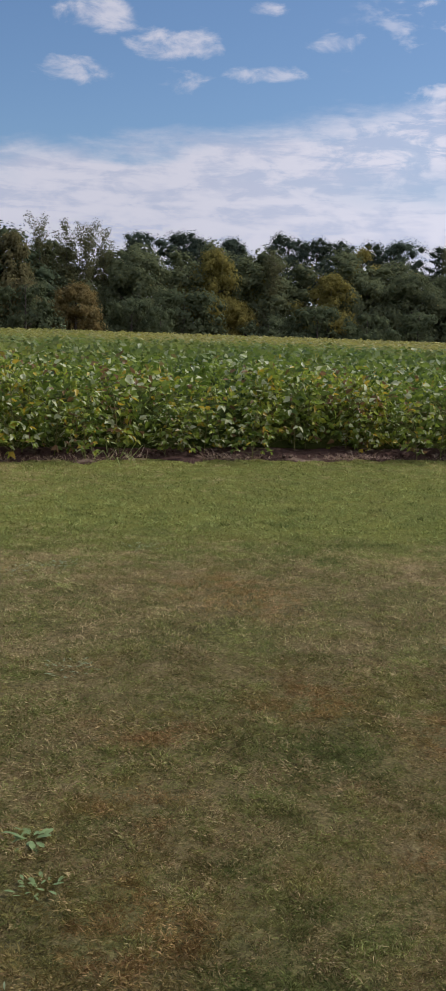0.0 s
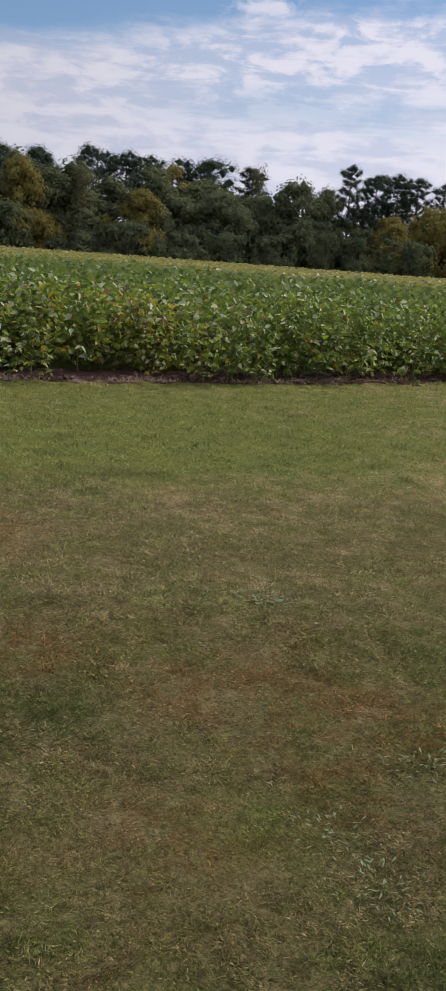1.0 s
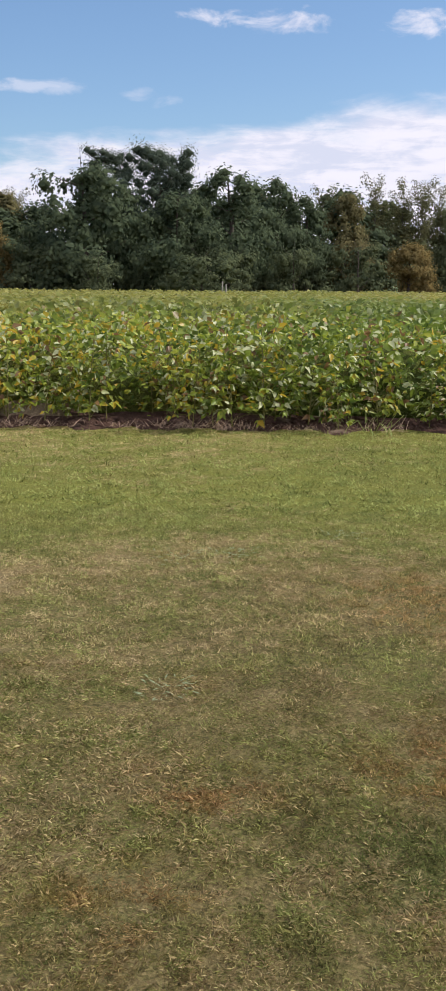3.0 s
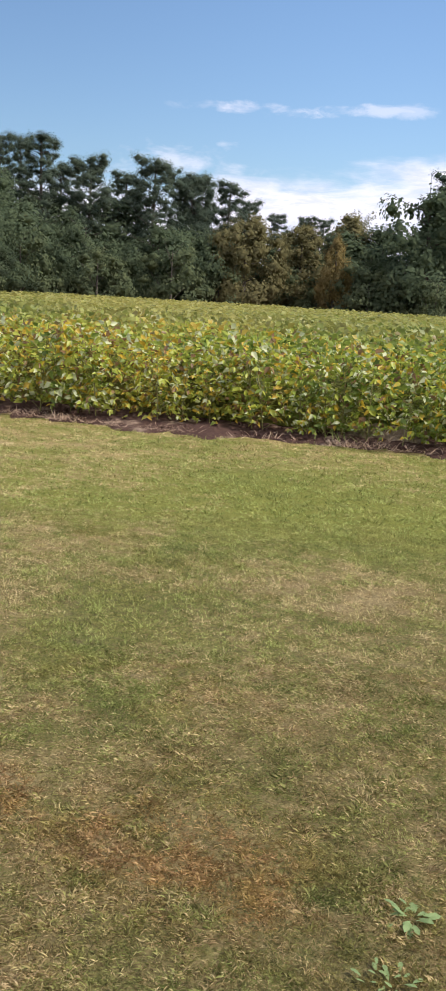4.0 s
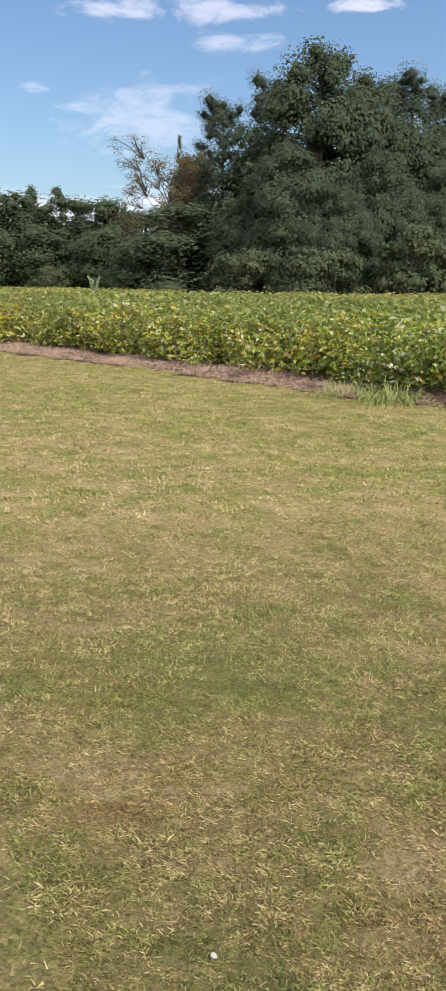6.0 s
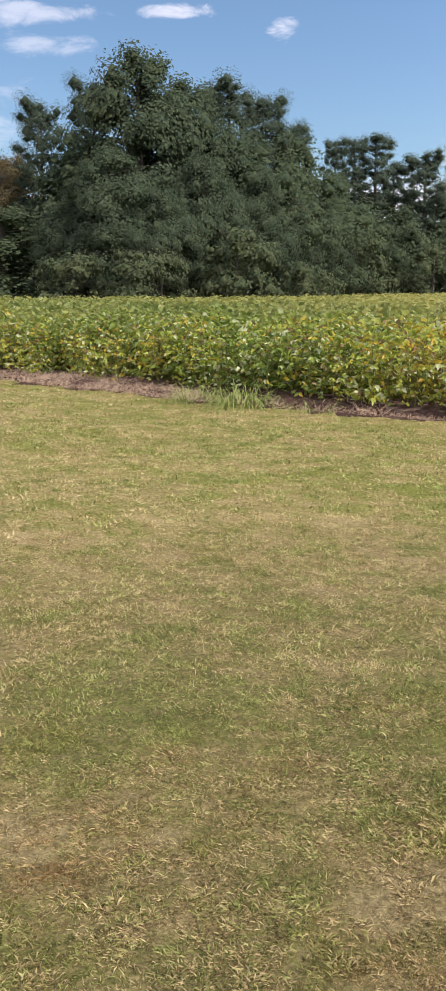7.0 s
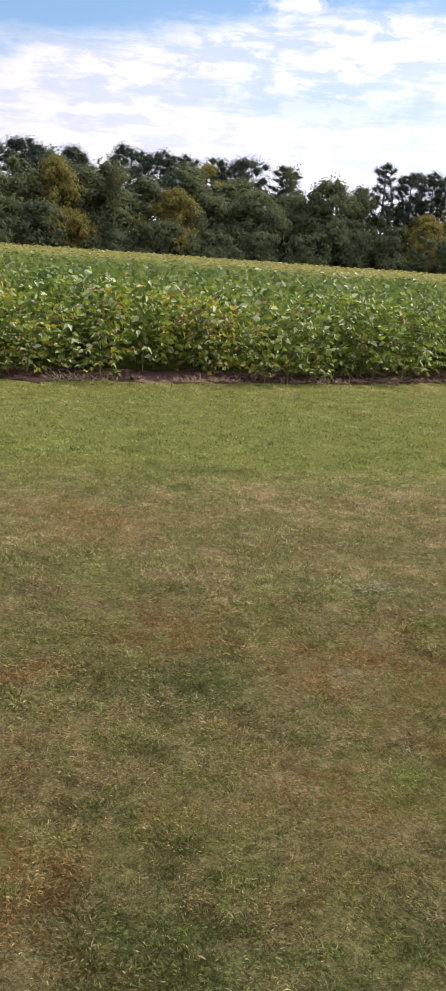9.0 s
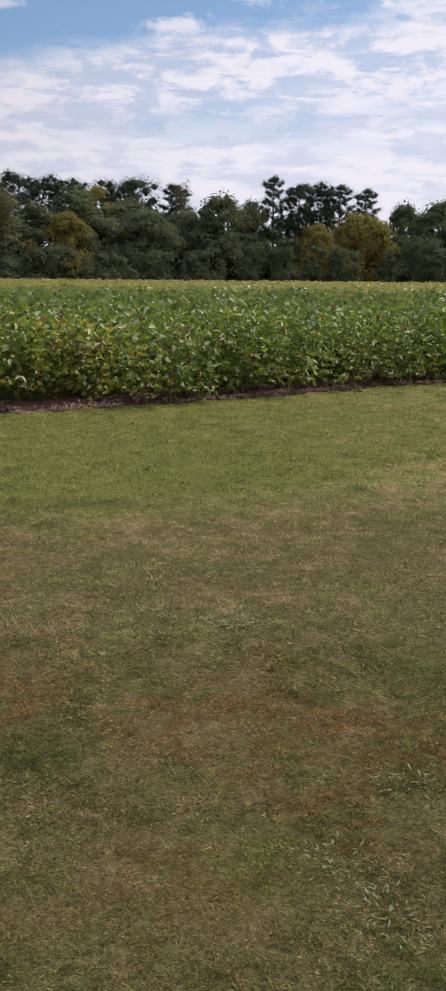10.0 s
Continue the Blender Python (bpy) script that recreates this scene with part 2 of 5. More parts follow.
def m_soy():
    mat, nt = material("soybean_leaves")
    yel, r = attr(nt, "yellow"), island(nt)
    ob = node(nt, "ShaderNodeObjectInfo").outputs["Random"]
    clump = noise_fac(nt, 2.6, 3, 0.6)
    shade = math_node(nt, "MULTIPLY_ADD", r, 0.5, math_node(nt, "SMOOTHSTEP_", clump, 0.25, 0.8))
    shade = math_node(nt, "SUBTRACT", shade, 0.2)
    green = blend(nt, shade, (0.062, 0.11, 0.014), (0.31, 0.385, 0.06))
    gold = blend(nt, r, (0.56, 0.40, 0.045), (0.52, 0.27, 0.035))
    lime = blend(nt, r, (0.30, 0.36, 0.035), (0.48, 0.49, 0.09))
    k = math_node(nt, "ADD", yel, math_node(nt, "MULTIPLY_ADD", ob, 0.16, -0.08))
    k = math_node(nt, "ADD", k, math_node(nt, "MULTIPLY_ADD", clump, 1.7, -0.83))
    hit1 = math_node(nt, "SMOOTHSTEP_", math_node(nt, "SUBTRACT", math_node(nt, "MULTIPLY", k, 1.5), r), 0.0, 0.12)
    hit2 = math_node(nt, "SMOOTHSTEP_", math_node(nt, "SUBTRACT", math_node(nt, "MULTIPLY", k, 0.5), r), 0.0, 0.08)
    c = blend(nt, hit1, green, lime)
    c = blend(nt, hit2, c, gold)
    # some leaves painted pale, for bright glints as well as light undersides
    c = blend(nt, math_node(nt, "SMOOTHSTEP_", math_node(nt, "MULTIPLY_ADD", noise_fac(nt, 1.7, 2, 0.5), 0.3, math_node(nt, "FRACT", math_node(nt, "MULTIPLY", r, 53.3))), 1.03, 1.055), c, (0.60, 0.62, 0.36))
    wilted = math_node(nt, "MULTIPLY_ADD", noise_fac(nt, 2.2, 2, 0.5), 0.5, math_node(nt, "FRACT", math_node(nt, "MULTIPLY", r, 31.7)))
    c = blend(nt, math_node(nt, "SMOOTHSTEP_", math_node(nt, "MULTIPLY_ADD", yel, 0.12, wilted), 1.21, 1.24), c, (0.24, 0.14, 0.06))
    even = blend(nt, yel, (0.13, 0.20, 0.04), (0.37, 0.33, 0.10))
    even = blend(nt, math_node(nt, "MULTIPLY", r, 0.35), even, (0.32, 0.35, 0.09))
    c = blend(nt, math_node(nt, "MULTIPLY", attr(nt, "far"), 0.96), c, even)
    finish(nt, c, 0.42, through_light=0.46, spec=0.42)
    return mat


def m_shade_sheet():
    mat, nt = material("soybean_undergrowth")
    n1 = noise_fac(nt, 6, 6, 0.7)
    yel = attr(nt, "yellow")
    # foliage green painted dark, for the shade inside the crop
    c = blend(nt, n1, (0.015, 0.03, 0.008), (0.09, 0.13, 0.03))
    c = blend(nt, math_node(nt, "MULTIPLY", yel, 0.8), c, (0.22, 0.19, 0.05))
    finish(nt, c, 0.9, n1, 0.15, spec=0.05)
    return mat


def m_foliage(name, dark, light, accent=None, share=0.0, clear=0.3):
    mat, nt = material(name)
    r = island(nt)
    ob = node(nt, "ShaderNodeObjectInfo").outputs["Random"]
    lump = noise_fac(nt, 1.1, 3, 0.6)
    fine = noise_fac(nt, 5.0, 4, 0.65)
    tone = math_node(nt, "MULTIPLY_ADD", lump, 0.9, math_node(nt, "MULTIPLY_ADD", fine, 0.7, math_node(nt, "MULTIPLY_ADD", r, 0.16, -0.43)))
    c = blend(nt, math_node(nt, "SMOOTHSTEP_", tone, 0.05, 0.95), dark, light)
    if accent:
        n = noise_fac(nt, 0.33, 3, 0.6)
        k = math_node(nt, "ADD", n, math_node(nt, "MULTIPLY_ADD", r, 0.3, -0.15))
        k = math_node(nt, "ADD", k, math_node(nt, "MULTIPLY_ADD", ob, 0.2, share - 0.6))
        c = blend(nt, math_node(nt, "SMOOTHSTEP_", k, 0.42, 0.58), c, accent)
    finish(nt, c, 0.8, through_light=clear, spec=0.04)
    return mat


def m_bark(name, a, b, scale=6):
    mat, nt = material(name)
    n1 = noise_fac(nt, scale, 5, 0.6)
    finish(nt, blend(nt, n1, a, b), 0.9, n1, 0.03, spec=0.1)
    return mat


LAWN, GRASS, SOIL, SOY, SHADE_SHEET = m_lawn_soil(), m_grass(), m_field_soil(), m_soy(), m_shade_sheet()
STEM = m_bark("soybean_stem", (0.10, 0.12, 0.035), (0.24, 0.20, 0.08), 14)
OAK_LEAF = m_foliage("oak_leaves", (0.066, 0.096, 0.062), (0.152, 0.182, 0.094), (0.25, 0.20, 0.075), 0.08, 0.5)
VINE_LEAF = m_foliage("vine_leaves", (0.060, 0.086, 0.060), (0.138, 0.168, 0.092), (0.22, 0.155, 0.06), 0.16, 0.45)
# olive leaves, their colour lightened to stand in for haze
HAZY_OLIVE_LEAF = m_foliage("hazy_olive_leaves", (0.105, 0.130, 0.080), (0.25, 0.265, 0.120), (0.36, 0.28, 0.085), 0.16, 0.5)
PINE_LEAF = m_foliage("pine_needles", (0.060, 0.086, 0.068), (0.130, 0.158, 0.104), clear=0.45)
YELLOW_LEAF = m_foliage("yellowing_leaves", (0.19, 0.175, 0.058), (0.40, 0.335, 0.09), (0.52, 0.385, 0.085), 0.26, 0.5)
ORANGE_LEAF = m_foliage("orange_leaves", (0.16, 0.135, 0.06), (0.31, 0.225, 0.085), (0.40, 0.24, 0.085), 0.12, 0.4)
TAWNY_LEAF = m_foliage("tawny_leaves", (0.13, 0.125, 0.064), (0.25, 0.215, 0.095), (0.34, 0.22, 0.09), 0.14, 0.45)
POPLAR_LEAF = m_foliage("poplar_leaves", (0.11, 0.118, 0.065), (0.225, 0.21, 0.095), (0.31, 0.235, 0.09), 0.14, 0.45)
BROWN_LEAF = m_foliage("brown_leaves", (0.13, 0.11, 0.06), (0.24, 0.18, 0.085))
CEDAR_LEAF = m_foliage("cedar_needles", (0.058, 0.080, 0.054), (0.125, 0.15, 0.085))
SHRUB_LEAF = m_foliage("shrub_leaves", (0.078, 0.104, 0.062), (0.180, 0.200, 0.096), (0.25, 0.20, 0.08), 0.08, 0.5)
BARK = m_bark("bark", (0.045, 0.037, 0.03), (0.14, 0.12, 0.10))
PALE_BARK = m_bark("pale_bark", (0.09, 0.08, 0.07), (0.2, 0.18, 0.155))

# ---- mesh helpers ----
rng = np.random.default_rng(7)


class Shape:
    "Gathers vertices and faces of three or four corners as arrays, then makes one mesh."

    def __init__(self):
        self.v, self.t, self.q, self.n, self.a = [], [], [], 0, {}

    def add(self, verts, tris=None, quads=None, **attrs):
        verts = np.asarray(verts, np.float32).reshape(-1, 3)
        if tris is not None and len(tris):
            self.t.append(np.asarray(tris, np.int32).reshape(-1, 3) + self.n)
        if quads is not None and len(quads):
            self.q.append(np.asarray(quads, np.int32).reshape(-1, 4) + self.n)
        self.v.append(verts)
        self.n += len(verts)
        for key, value in attrs.items():
            self.a.setdefault(key, []).append(np.broadcast_to(np.asarray(value, np.float32), (len(verts),)))

    def mesh(self, name, mat, smooth=False):
        me = bpy.data.meshes.new(name)
        v = np.concatenate(self.v)
        t = np.concatenate(self.t) if self.t else np.zeros((0, 3), np.int32)
        q = np.concatenate(self.q) if self.q else np.zeros((0, 4), np.int32)
        me.vertices.add(len(v))
        me.vertices.foreach_set("co", v.ravel())
        loops = np.concatenate([t.ravel(), q.ravel()])
        me.loops.add(len(loops))
        me.loops.foreach_set("vertex_index", loops)
        start = np.concatenate([np.arange(len(t)) * 3, len(t) * 3 + np.arange(len(q)) * 4]).astype(np.int32)
        me.polygons.add(len(start))
        me.polygons.foreach_set("loop_start", start)
        me.update(calc_edges=True)
        if smooth:
            me.polygons.foreach_set("use_smooth", np.ones(len(start), bool))
        for key, parts in self.a.items():
            layer = me.attributes.new(key, "FLOAT", "POINT")
            layer.data.foreach_set("value", np.concatenate(parts).astype(np.float32))
        me.materials.append(mat)
        return me

    def tube(self, pts, radii, sides=6, **attrs):
        pts, radii = np.asarray(pts, float), np.asarray(radii, float)
        ring = []
        for k in range(len(pts)):
            d = pts[min(k + 1, len(pts) - 1)] - pts[max(k - 1, 0)]
            d = d / (np.linalg.norm(d) + 1e-9)
            u = np.cross(d, (0.31, 0.93, 0.17))
            u /= np.linalg.norm(u) + 1e-9
            w = np.cross(d, u)
            a = np.arange(sides) * 2 * np.pi / sides
            ring.append(pts[k] + radii[k] * (np.cos(a)[:, None] * u + np.sin(a)[:, None] * w))
        quads = [(k * sides + i, k * sides + (i + 1) % sides, (k + 1) * sides + (i + 1) % sides, (k + 1) * sides + i)
                 for k in range(len(pts) - 1) for i in range(sides)]
        self.add(np.concatenate(ring), None, quads, **attrs)


KITE = (np.array([(0, 0, 0), (-0.36, 0.45, 0.1), (0, 1, -0.06), (0.36, 0.45, 0.1)]), [(0, 2, 1), (0, 3, 2)], None)
OVATE = (np.array([(0, 0, 0), (-0.32, 0.30, 0.09), (-0.2, 0.72, 0.04), (0, 1.1, -0.16), (0.2, 0.72, 0.04), (0.32, 0.30, 0.09)]), None, [(0, 3, 2, 1), (0, 5, 4, 3)])
BLADE = (np.array([(-0.06, 0, 0), (0.06, 0, 0), (0.045, 0.55, 0.07), (-0.045, 0.55, 0.07), (0, 1, -0.05)]), [(3, 2, 4)], [(0, 1, 2, 3)])
SLIVER = (np.array([(-0.07, 0, 0), (0.07, 0, 0), (0, 1, 0)]), [(0, 1, 2)], None)
CURL = (np.array([(-0.07, 0, 0), (0.07, 0, 0), (0.05, 0.55, 0.14), (0.16, 1, -0.02)]), [(0, 1, 2), (0, 2, 3)], None)


def unit(v):
    return v / (np.linalg.norm(v, axis=-1, keepdims=True) + 1e-9)


def scatter(shape, kind, at, along, facing, size, width=None, **attrs):
    "Many copies of one leaf: from its foot, along a direction, its face turned to another."
    tv, tt, tq = kind
    n, k = len(at), len(tv)
    along = unit(along)
    side = unit(np.cross(along, facing))
    normal = np.cross(side, along)
    size = np.broadcast_to(size, (n,))
    wide = size if width is None else np.broadcast_to(width, (n,))
    v = (at[:, None] + (tv[None, :, 0:1] * wide[:, None, None]) * side[:, None] + (tv[None, :, 1:2] * size[:, None, None]) * along[:, None]
         + (tv[None, :, 2:3] * size[:, None, None]) * normal[:, None])
    off = (np.arange(n) * k)[:, None, None]
    tris = (np.array(tt)[None] + off).reshape(-1, 3) if tt else None
    quads = (np.array(tq)[None] + off).reshape(-1, 4) if tq else None
    shape.add(v.reshape(-1, 3), tris, quads, **{key: np.repeat(np.broadcast_to(value, (n,)), k) for key, value in attrs.items()})


def ball(n):
    return unit(rng.normal(size=(n, 3)))


def value_noise(x, y, seed=0):
    "Smooth noise from 0 to 1 on a unit lattice."
    xi, yi = np.floor(x).astype(np.int64), np.floor(y).astype(np.int64)
    fx, fy = x - xi, y - yi
    fx, fy = fx * fx * (3 - 2 * fx), fy * fy * (3 - 2 * fy)

    def h(a, b):
        k = (a * 374761393 + b * 668265263 + seed * 1442695041) & 0xFFFFFFFF
        k = ((k ^ (k >> 13)) * 1274126177) & 0xFFFFFFFF
        return ((k ^ (k >> 16)) & 0xFFFF) / 65535.0
    return ((h(xi, yi) * (1 - fx) + h(xi + 1, yi) * fx) * (1 - fy) + (h(xi, yi + 1) * (1 - fx) + h(xi + 1, yi + 1) * fx) * fy)


def fbm(x, y, seed=0, octaves=4):
    s, a, total = 0.0, 0.5, 0.0
    for k in range(octaves):
        s = s + a * value_noise(x * 2 ** k + 17.3 * k, y * 2 ** k - 9.1 * k, seed + k)
        total += a
        a *= 0.5
    return s / total


def part(name, me, parent, label=""):
    ob = new(name, me)
    ob.parent = parent
    return tagged(ob, label)


# ---- plan: the edge between lawn and field ----
EDGE = np.array([(-60, -18.5), (-36, -6.5), (-22.3, 0.7), (-17.2, 2.95), (-13.5, 4.5), (-10.6, 6.05), (-8.2, 7.55), (-6.2, 8.9), (-4.2, 9.95), (-2.1, 11.0),
                 (0.3, 12.1), (3.5, 14.3), (5.7, 15.2), (20, 22.2), (60, 42), (200, 112)], float)
STRIP = [(-60, 1.2), (-20, 1.2), (-15, 1.15), (-11, 0.92), (-7, 0.58), (-4.5, 0.4), (-2, 0.35), (1, 0.28), (3, 0.25), (60, 0.25)]   # width of bare soil along x


def beyond(x, y):
    "Distance past the lawn's edge, into the field (negative on the lawn)."
    best, sign = np.full(np.shape(x), 1e9), np.zeros(np.shape(x))
    for a, b in zip(EDGE[:-1], EDGE[1:]):
        d = b - a
        s = np.clip(((x - a[0]) * d[0] + (y - a[1]) * d[1]) / (d @ d), 0, 1)
        px, py = x - a[0] - s * d[0], y - a[1] - s * d[1]
        r = np.hypot(px, py)
        hit = r < best
        best = np.where(hit, r, best)
        sign = np.where(hit, np.sign(d[0] * (y - a[1]) - d[1] * (x - a[0])), sign)
    return best * sign


def strip_width(x):
    return np.interp(x, [p[0] for p in STRIP], [p[1] for p in STRIP])


BARE = [(-2.84, 0.49, 0.17), (-2.36, 0.77, 0.2), (-2.25, 0.92, 0.12), (-3.55, 2.05, 0.2), (-1.82, 1.75, 0.12), (-3.4, 4.25, 0.45), (-2.95, 4.28, 0.5), (-2.55, 5.15, 0.4), (-2.0, 5.96, 0.5), (0.13, 6.13, 0.5), (-5.4, 2.1, 0.5), (2.4, 8.0, 0.6), (-2.6, 1.55, 0.2), (-3.5, -0.35, 0.15)]
LUSH = [(-3.49, 2.74, 0.35), (-3.51, 3.2, 0.4), (-2.6, 2.35, 0.25), (0.44, 2.55, 0.16), (-4.52, 5.07, 0.8), (-4.04, 5.75, 0.8), (-5.6, 6.2, 0.9), (-2.2, 7.6, 1.1), (0.3, 8.6, 1.3), (-4.3, 0.25, 0.4), (-2.65, 0.72, 0.13), (-1.02, 1.94, 0.12), (-0.27, 3.13, 0.25), (-0.32, 1.58, 0.3), (0.23, 1.48, 0.25), (0.78, 1.88, 0.22), (-0.98, 3.35, 0.2), (0.91, 2.84, 0.25), (-0.82, 4.33, 0.25), (1.18, 3.73, 0.3), (-3.77, 3.27, 0.3), (-3.23, 2.61, 0.25), (-4.14, 3.95, 0.4)]
RUST = [(0.5, 3.2, 0.4), (0.3, 3.35, 0.25), (0.66, 2.63, 0.18), (-0.44, 3.55, 0.25), (-0.87, 2.45, 0.2), (-0.97, 3.08, 0.2), (-0.75, 1.85, 0.28), (-1.78, 1.91, 0.28), (-1.5, 1.95, 0.22), (-2.3, 1.67, 0.2), (-0.86, 5.03, 0.35), (0.18, 2.33, 0.2), (-1.22, 5.33, 0.3), (0.98, 3.13, 0.2), (-3.4, -0.25, 0.16)]


def lawn_near(x, y):
    "One on the worn inner lawn before the right half of the crop, zero on the green strip along it."
    return np.clip((x + 3.0) / 1.6, 0.0, 1) * np.clip((-beyond(x, y) - 4.9 + 0.8 * (fbm(x * 1.2, y * 1.2, 29) - 0.5)) / 0.5, 0.0, 1)


def lawn_dry(x, y):
    "How dry the lawn is, 0 to 1."
    b = beyond(x, y)
    d = 0.45 + 0.3 * (fbm(x * 0.9, y * 0.9, 3) - 0.5) + 0.95 * (fbm(x * 4.2, y * 4.2, 9) - 0.5) + 1.1 * (fbm(x * 13, y * 13, 10, 2) - 0.5)
    d = d - 0.38 * np.clip((b + 5.0) / 0.8, 0, 1) * np.clip(1.2 - 0.12 * np.abs(x + 2), 0.3, 1)
    d = d + 0.19 * np.clip((-x - 2.2) / 2.5, 0, 1)
    d = d + 0.24 * np.clip((3.9 - np.hypot(x + 0.5, y + 0.4)) / 1.3, 0, 1) * np.clip((-x - 0.9) / 0.8, 0, 1) * np.clip(2.6 * fbm(x * 2.5, y * 2.5, 14) - 0.7, 0, 1.3)
    torn = np.clip(fbm(x * 8, y * 8, 12, 3) * 3.0 - 0.75, 0.1, 1.25)
    for cx, cy, r in BARE:
        d = d + (0.6 if r < 0.3 else 0.34) * torn * np.exp(-(((x - cx) ** 2 + (y - cy) ** 2) / r ** 2) ** 0.8)
    for cx, cy, r in LUSH:
        d = d - 0.5 * np.exp(-((x - cx) ** 2 + (y - cy) ** 2) / r ** 2)
    return np.clip(d, -0.15, 1.25)


def lawn_thin(x, y):
    "Where the grass is thin and the brown earth shows, 0 to 1."
    return np.clip(fbm(x * 5.0, y * 5.0, 27) * 2.8 - 0.9, 0, 1) * (0.15 + 0.6 * lawn_near(x, y))


def lawn_brown(x, y):
    "Dead brown grass on the worn inner lawn, 0 to 1."
    k = np.clip(0.47 + 1.3 * (fbm(x * 4.0, y * 4.0, 35) - 0.5) + 1.4 * (fbm(x * 13, y * 13, 36, 2) - 0.5), 0, 1)
    for cx, cy, r in LUSH:
        k = k * (1 - 0.8 * np.exp(-((x - cx) ** 2 + (y - cy) ** 2) / r ** 2))
    worn = np.clip((3.9 - np.hypot(x + 0.5, y + 0.4)) / 1.3, 0, 1) * np.clip((-x - 1.2) / 0.8, 0, 1)
    return k * np.clip(0.12 + 0.62 * lawn_near(x, y) + 0.2 * worn, 0, 1)


def lawn_cool(x, y):
    "Share of deep blue green grass, 0 to 1."
    k = 0.25 + 1.5 * (fbm(x * 6, y * 6, 61) - 0.5) + 0.17 * np.clip((x + 3.5) / 2, 0, 1)
    for cx, cy, r in ((0.34, 2.48, 0.15), (0.42, 2.3, 0.1)):
        k = k - 1.2 * np.exp(-((x - cx) ** 2 + (y - cy) ** 2) / r ** 2)
    for cx, cy, r in ((0.95, 2.5, 0.25), (-0.35, 3.0, 0.25), (0.7, 1.75, 0.2), (-0.4, 1.45, 0.35), (0.15, 1.35, 0.3), (-1.11, 1.89, 0.2), (0.15, 2.6, 0.12)):
        k = k + 0.95 * np.exp(-((x - cx) ** 2 + (y - cy) ** 2) / r ** 2)
    k = k - 0.3 * np.clip((beyond(x, y) + 5.0) / 0.8, 0, 1)
    return np.clip(k, 0, 1)


def lawn_red(x, y):
    d = 0.4 * np.clip(fbm(x * 3.6, y * 3.6, 21) - 0.55, 0, 1) * 3.0
    for cx, cy, r in RUST:
        d = d + (1.4 if cx > -1.0 else 1.15) * np.exp(-((x - cx) ** 2 + (y - cy) ** 2) / r ** 2) * np.clip(fbm(x * 9, y * 9, 23) * 3.4 - 1.0, 0, 1)
    return np.clip(d, 0, 1)


def relief(x, y):
    return 0.03 * (fbm(x * 0.8, y * 0.8, 5) - 0.5) + 0.018 * (fbm(x * 5, y * 5, 6) - 0.5)


# ---- ground ----
def build_ground():
    s = Shape()
    axis = np.unique(np.concatenate([np.arange(-24, -6, 0.18), np.arange(-6, 3.5, 0.09), np.arange(3.5, 14.01, 0.18), np.geomspace(24, 3500, 26) * -1, np.geomspace(14, 3500, 28)]))
    ayis = np.unique(np.concatenate([np.arange(-5, 0, 0.18), np.arange(0, 7, 0.09), np.arange(7, 16.01, 0.18), np.geomspace(5, 3500, 28) * -1, np.geomspace(16, 3500, 28)]))
    X, Y = np.meshgrid(axis, ayis)
    Z = np.where((np.abs(X) < 30) & (np.abs(Y) < 30), relief(X, Y), 0)
    nx, ny = len(axis), len(ayis)
    i = np.arange(nx - 1)[None] + np.arange(ny - 1)[:, None] * nx
    s.add(np.stack([X, Y, Z], -1), None, np.stack([i, i + 1, i + 1 + nx, i + nx], -1), dry=lawn_dry(X, Y).ravel(), thin=lawn_thin(X, Y).ravel(), cool=lawn_cool(X, Y).ravel(), brown=lawn_brown(X, Y).ravel(),
          near=np.clip((7.3 - np.hypot(X, Y)) / 2.2, 0, 1).ravel())
    tagged(new("ground", s.mesh("ground", LAWN, True)), "mown lawn of mixed green and dry grass on flat ground", "ground", kind="structure")


def build_field_soil():
    "Tilled soil from the lawn's edge into the field, with a ragged front."
    s = Shape()
    xs = np.concatenate([np.linspace(-60, -24, 30), np.arange(-24, 10, 0.12), np.linspace(10, 200, 40)])
    ys = np.interp(xs, EDGE[:, 0], EDGE[:, 1])
    depth = np.array([0, 0.06, 0.15, 0.3, 0.5, 0.75, 1.0, 1.3, 1.7, 2.2, 3.0, 5.0, 12.0, 40, 90, 170])
    nrm = np.array((-0.52, 0.85))
    jag = 0.9 * (fbm(xs * 1.7, xs * 0, 31) - 0.5) + 0.7 * (fbm(xs * 6, xs * 0, 32) - 0.5)
    D = depth[None] + jag[:, None] * np.exp(-depth[None] / 0.8)
    X, Y = xs[:, None] + nrm[0] * D, ys[:, None] + nrm[1] * D
    lift = np.clip(depth / 0.4, 0, 1)
    Z = relief(X, Y) * (np.abs(X) < 30) + 0.004 - 0.03 * (depth[None] == 0) + lift * (0.05 + 0.12 * (fbm(X * 2.2, Y * 2.2, 33) - 0.4) + 0.06 * (fbm(X * 9, Y * 9, 34) - 0.5))
    n, k = X.shape
    i = np.arange(k - 1)[None] + np.arange(n - 1)[:, None] * k
    s.add(np.stack([X, Y, Z], -1), None, np.stack([i, i + k, i + k + 1, i + 1], -1))
    tagged(new("field_soil", s.mesh("field_soil", SOIL, True)), "strip of bare brown tilled soil along the crop", "soil", kind="structure")


build_ground()
build_field_soil()


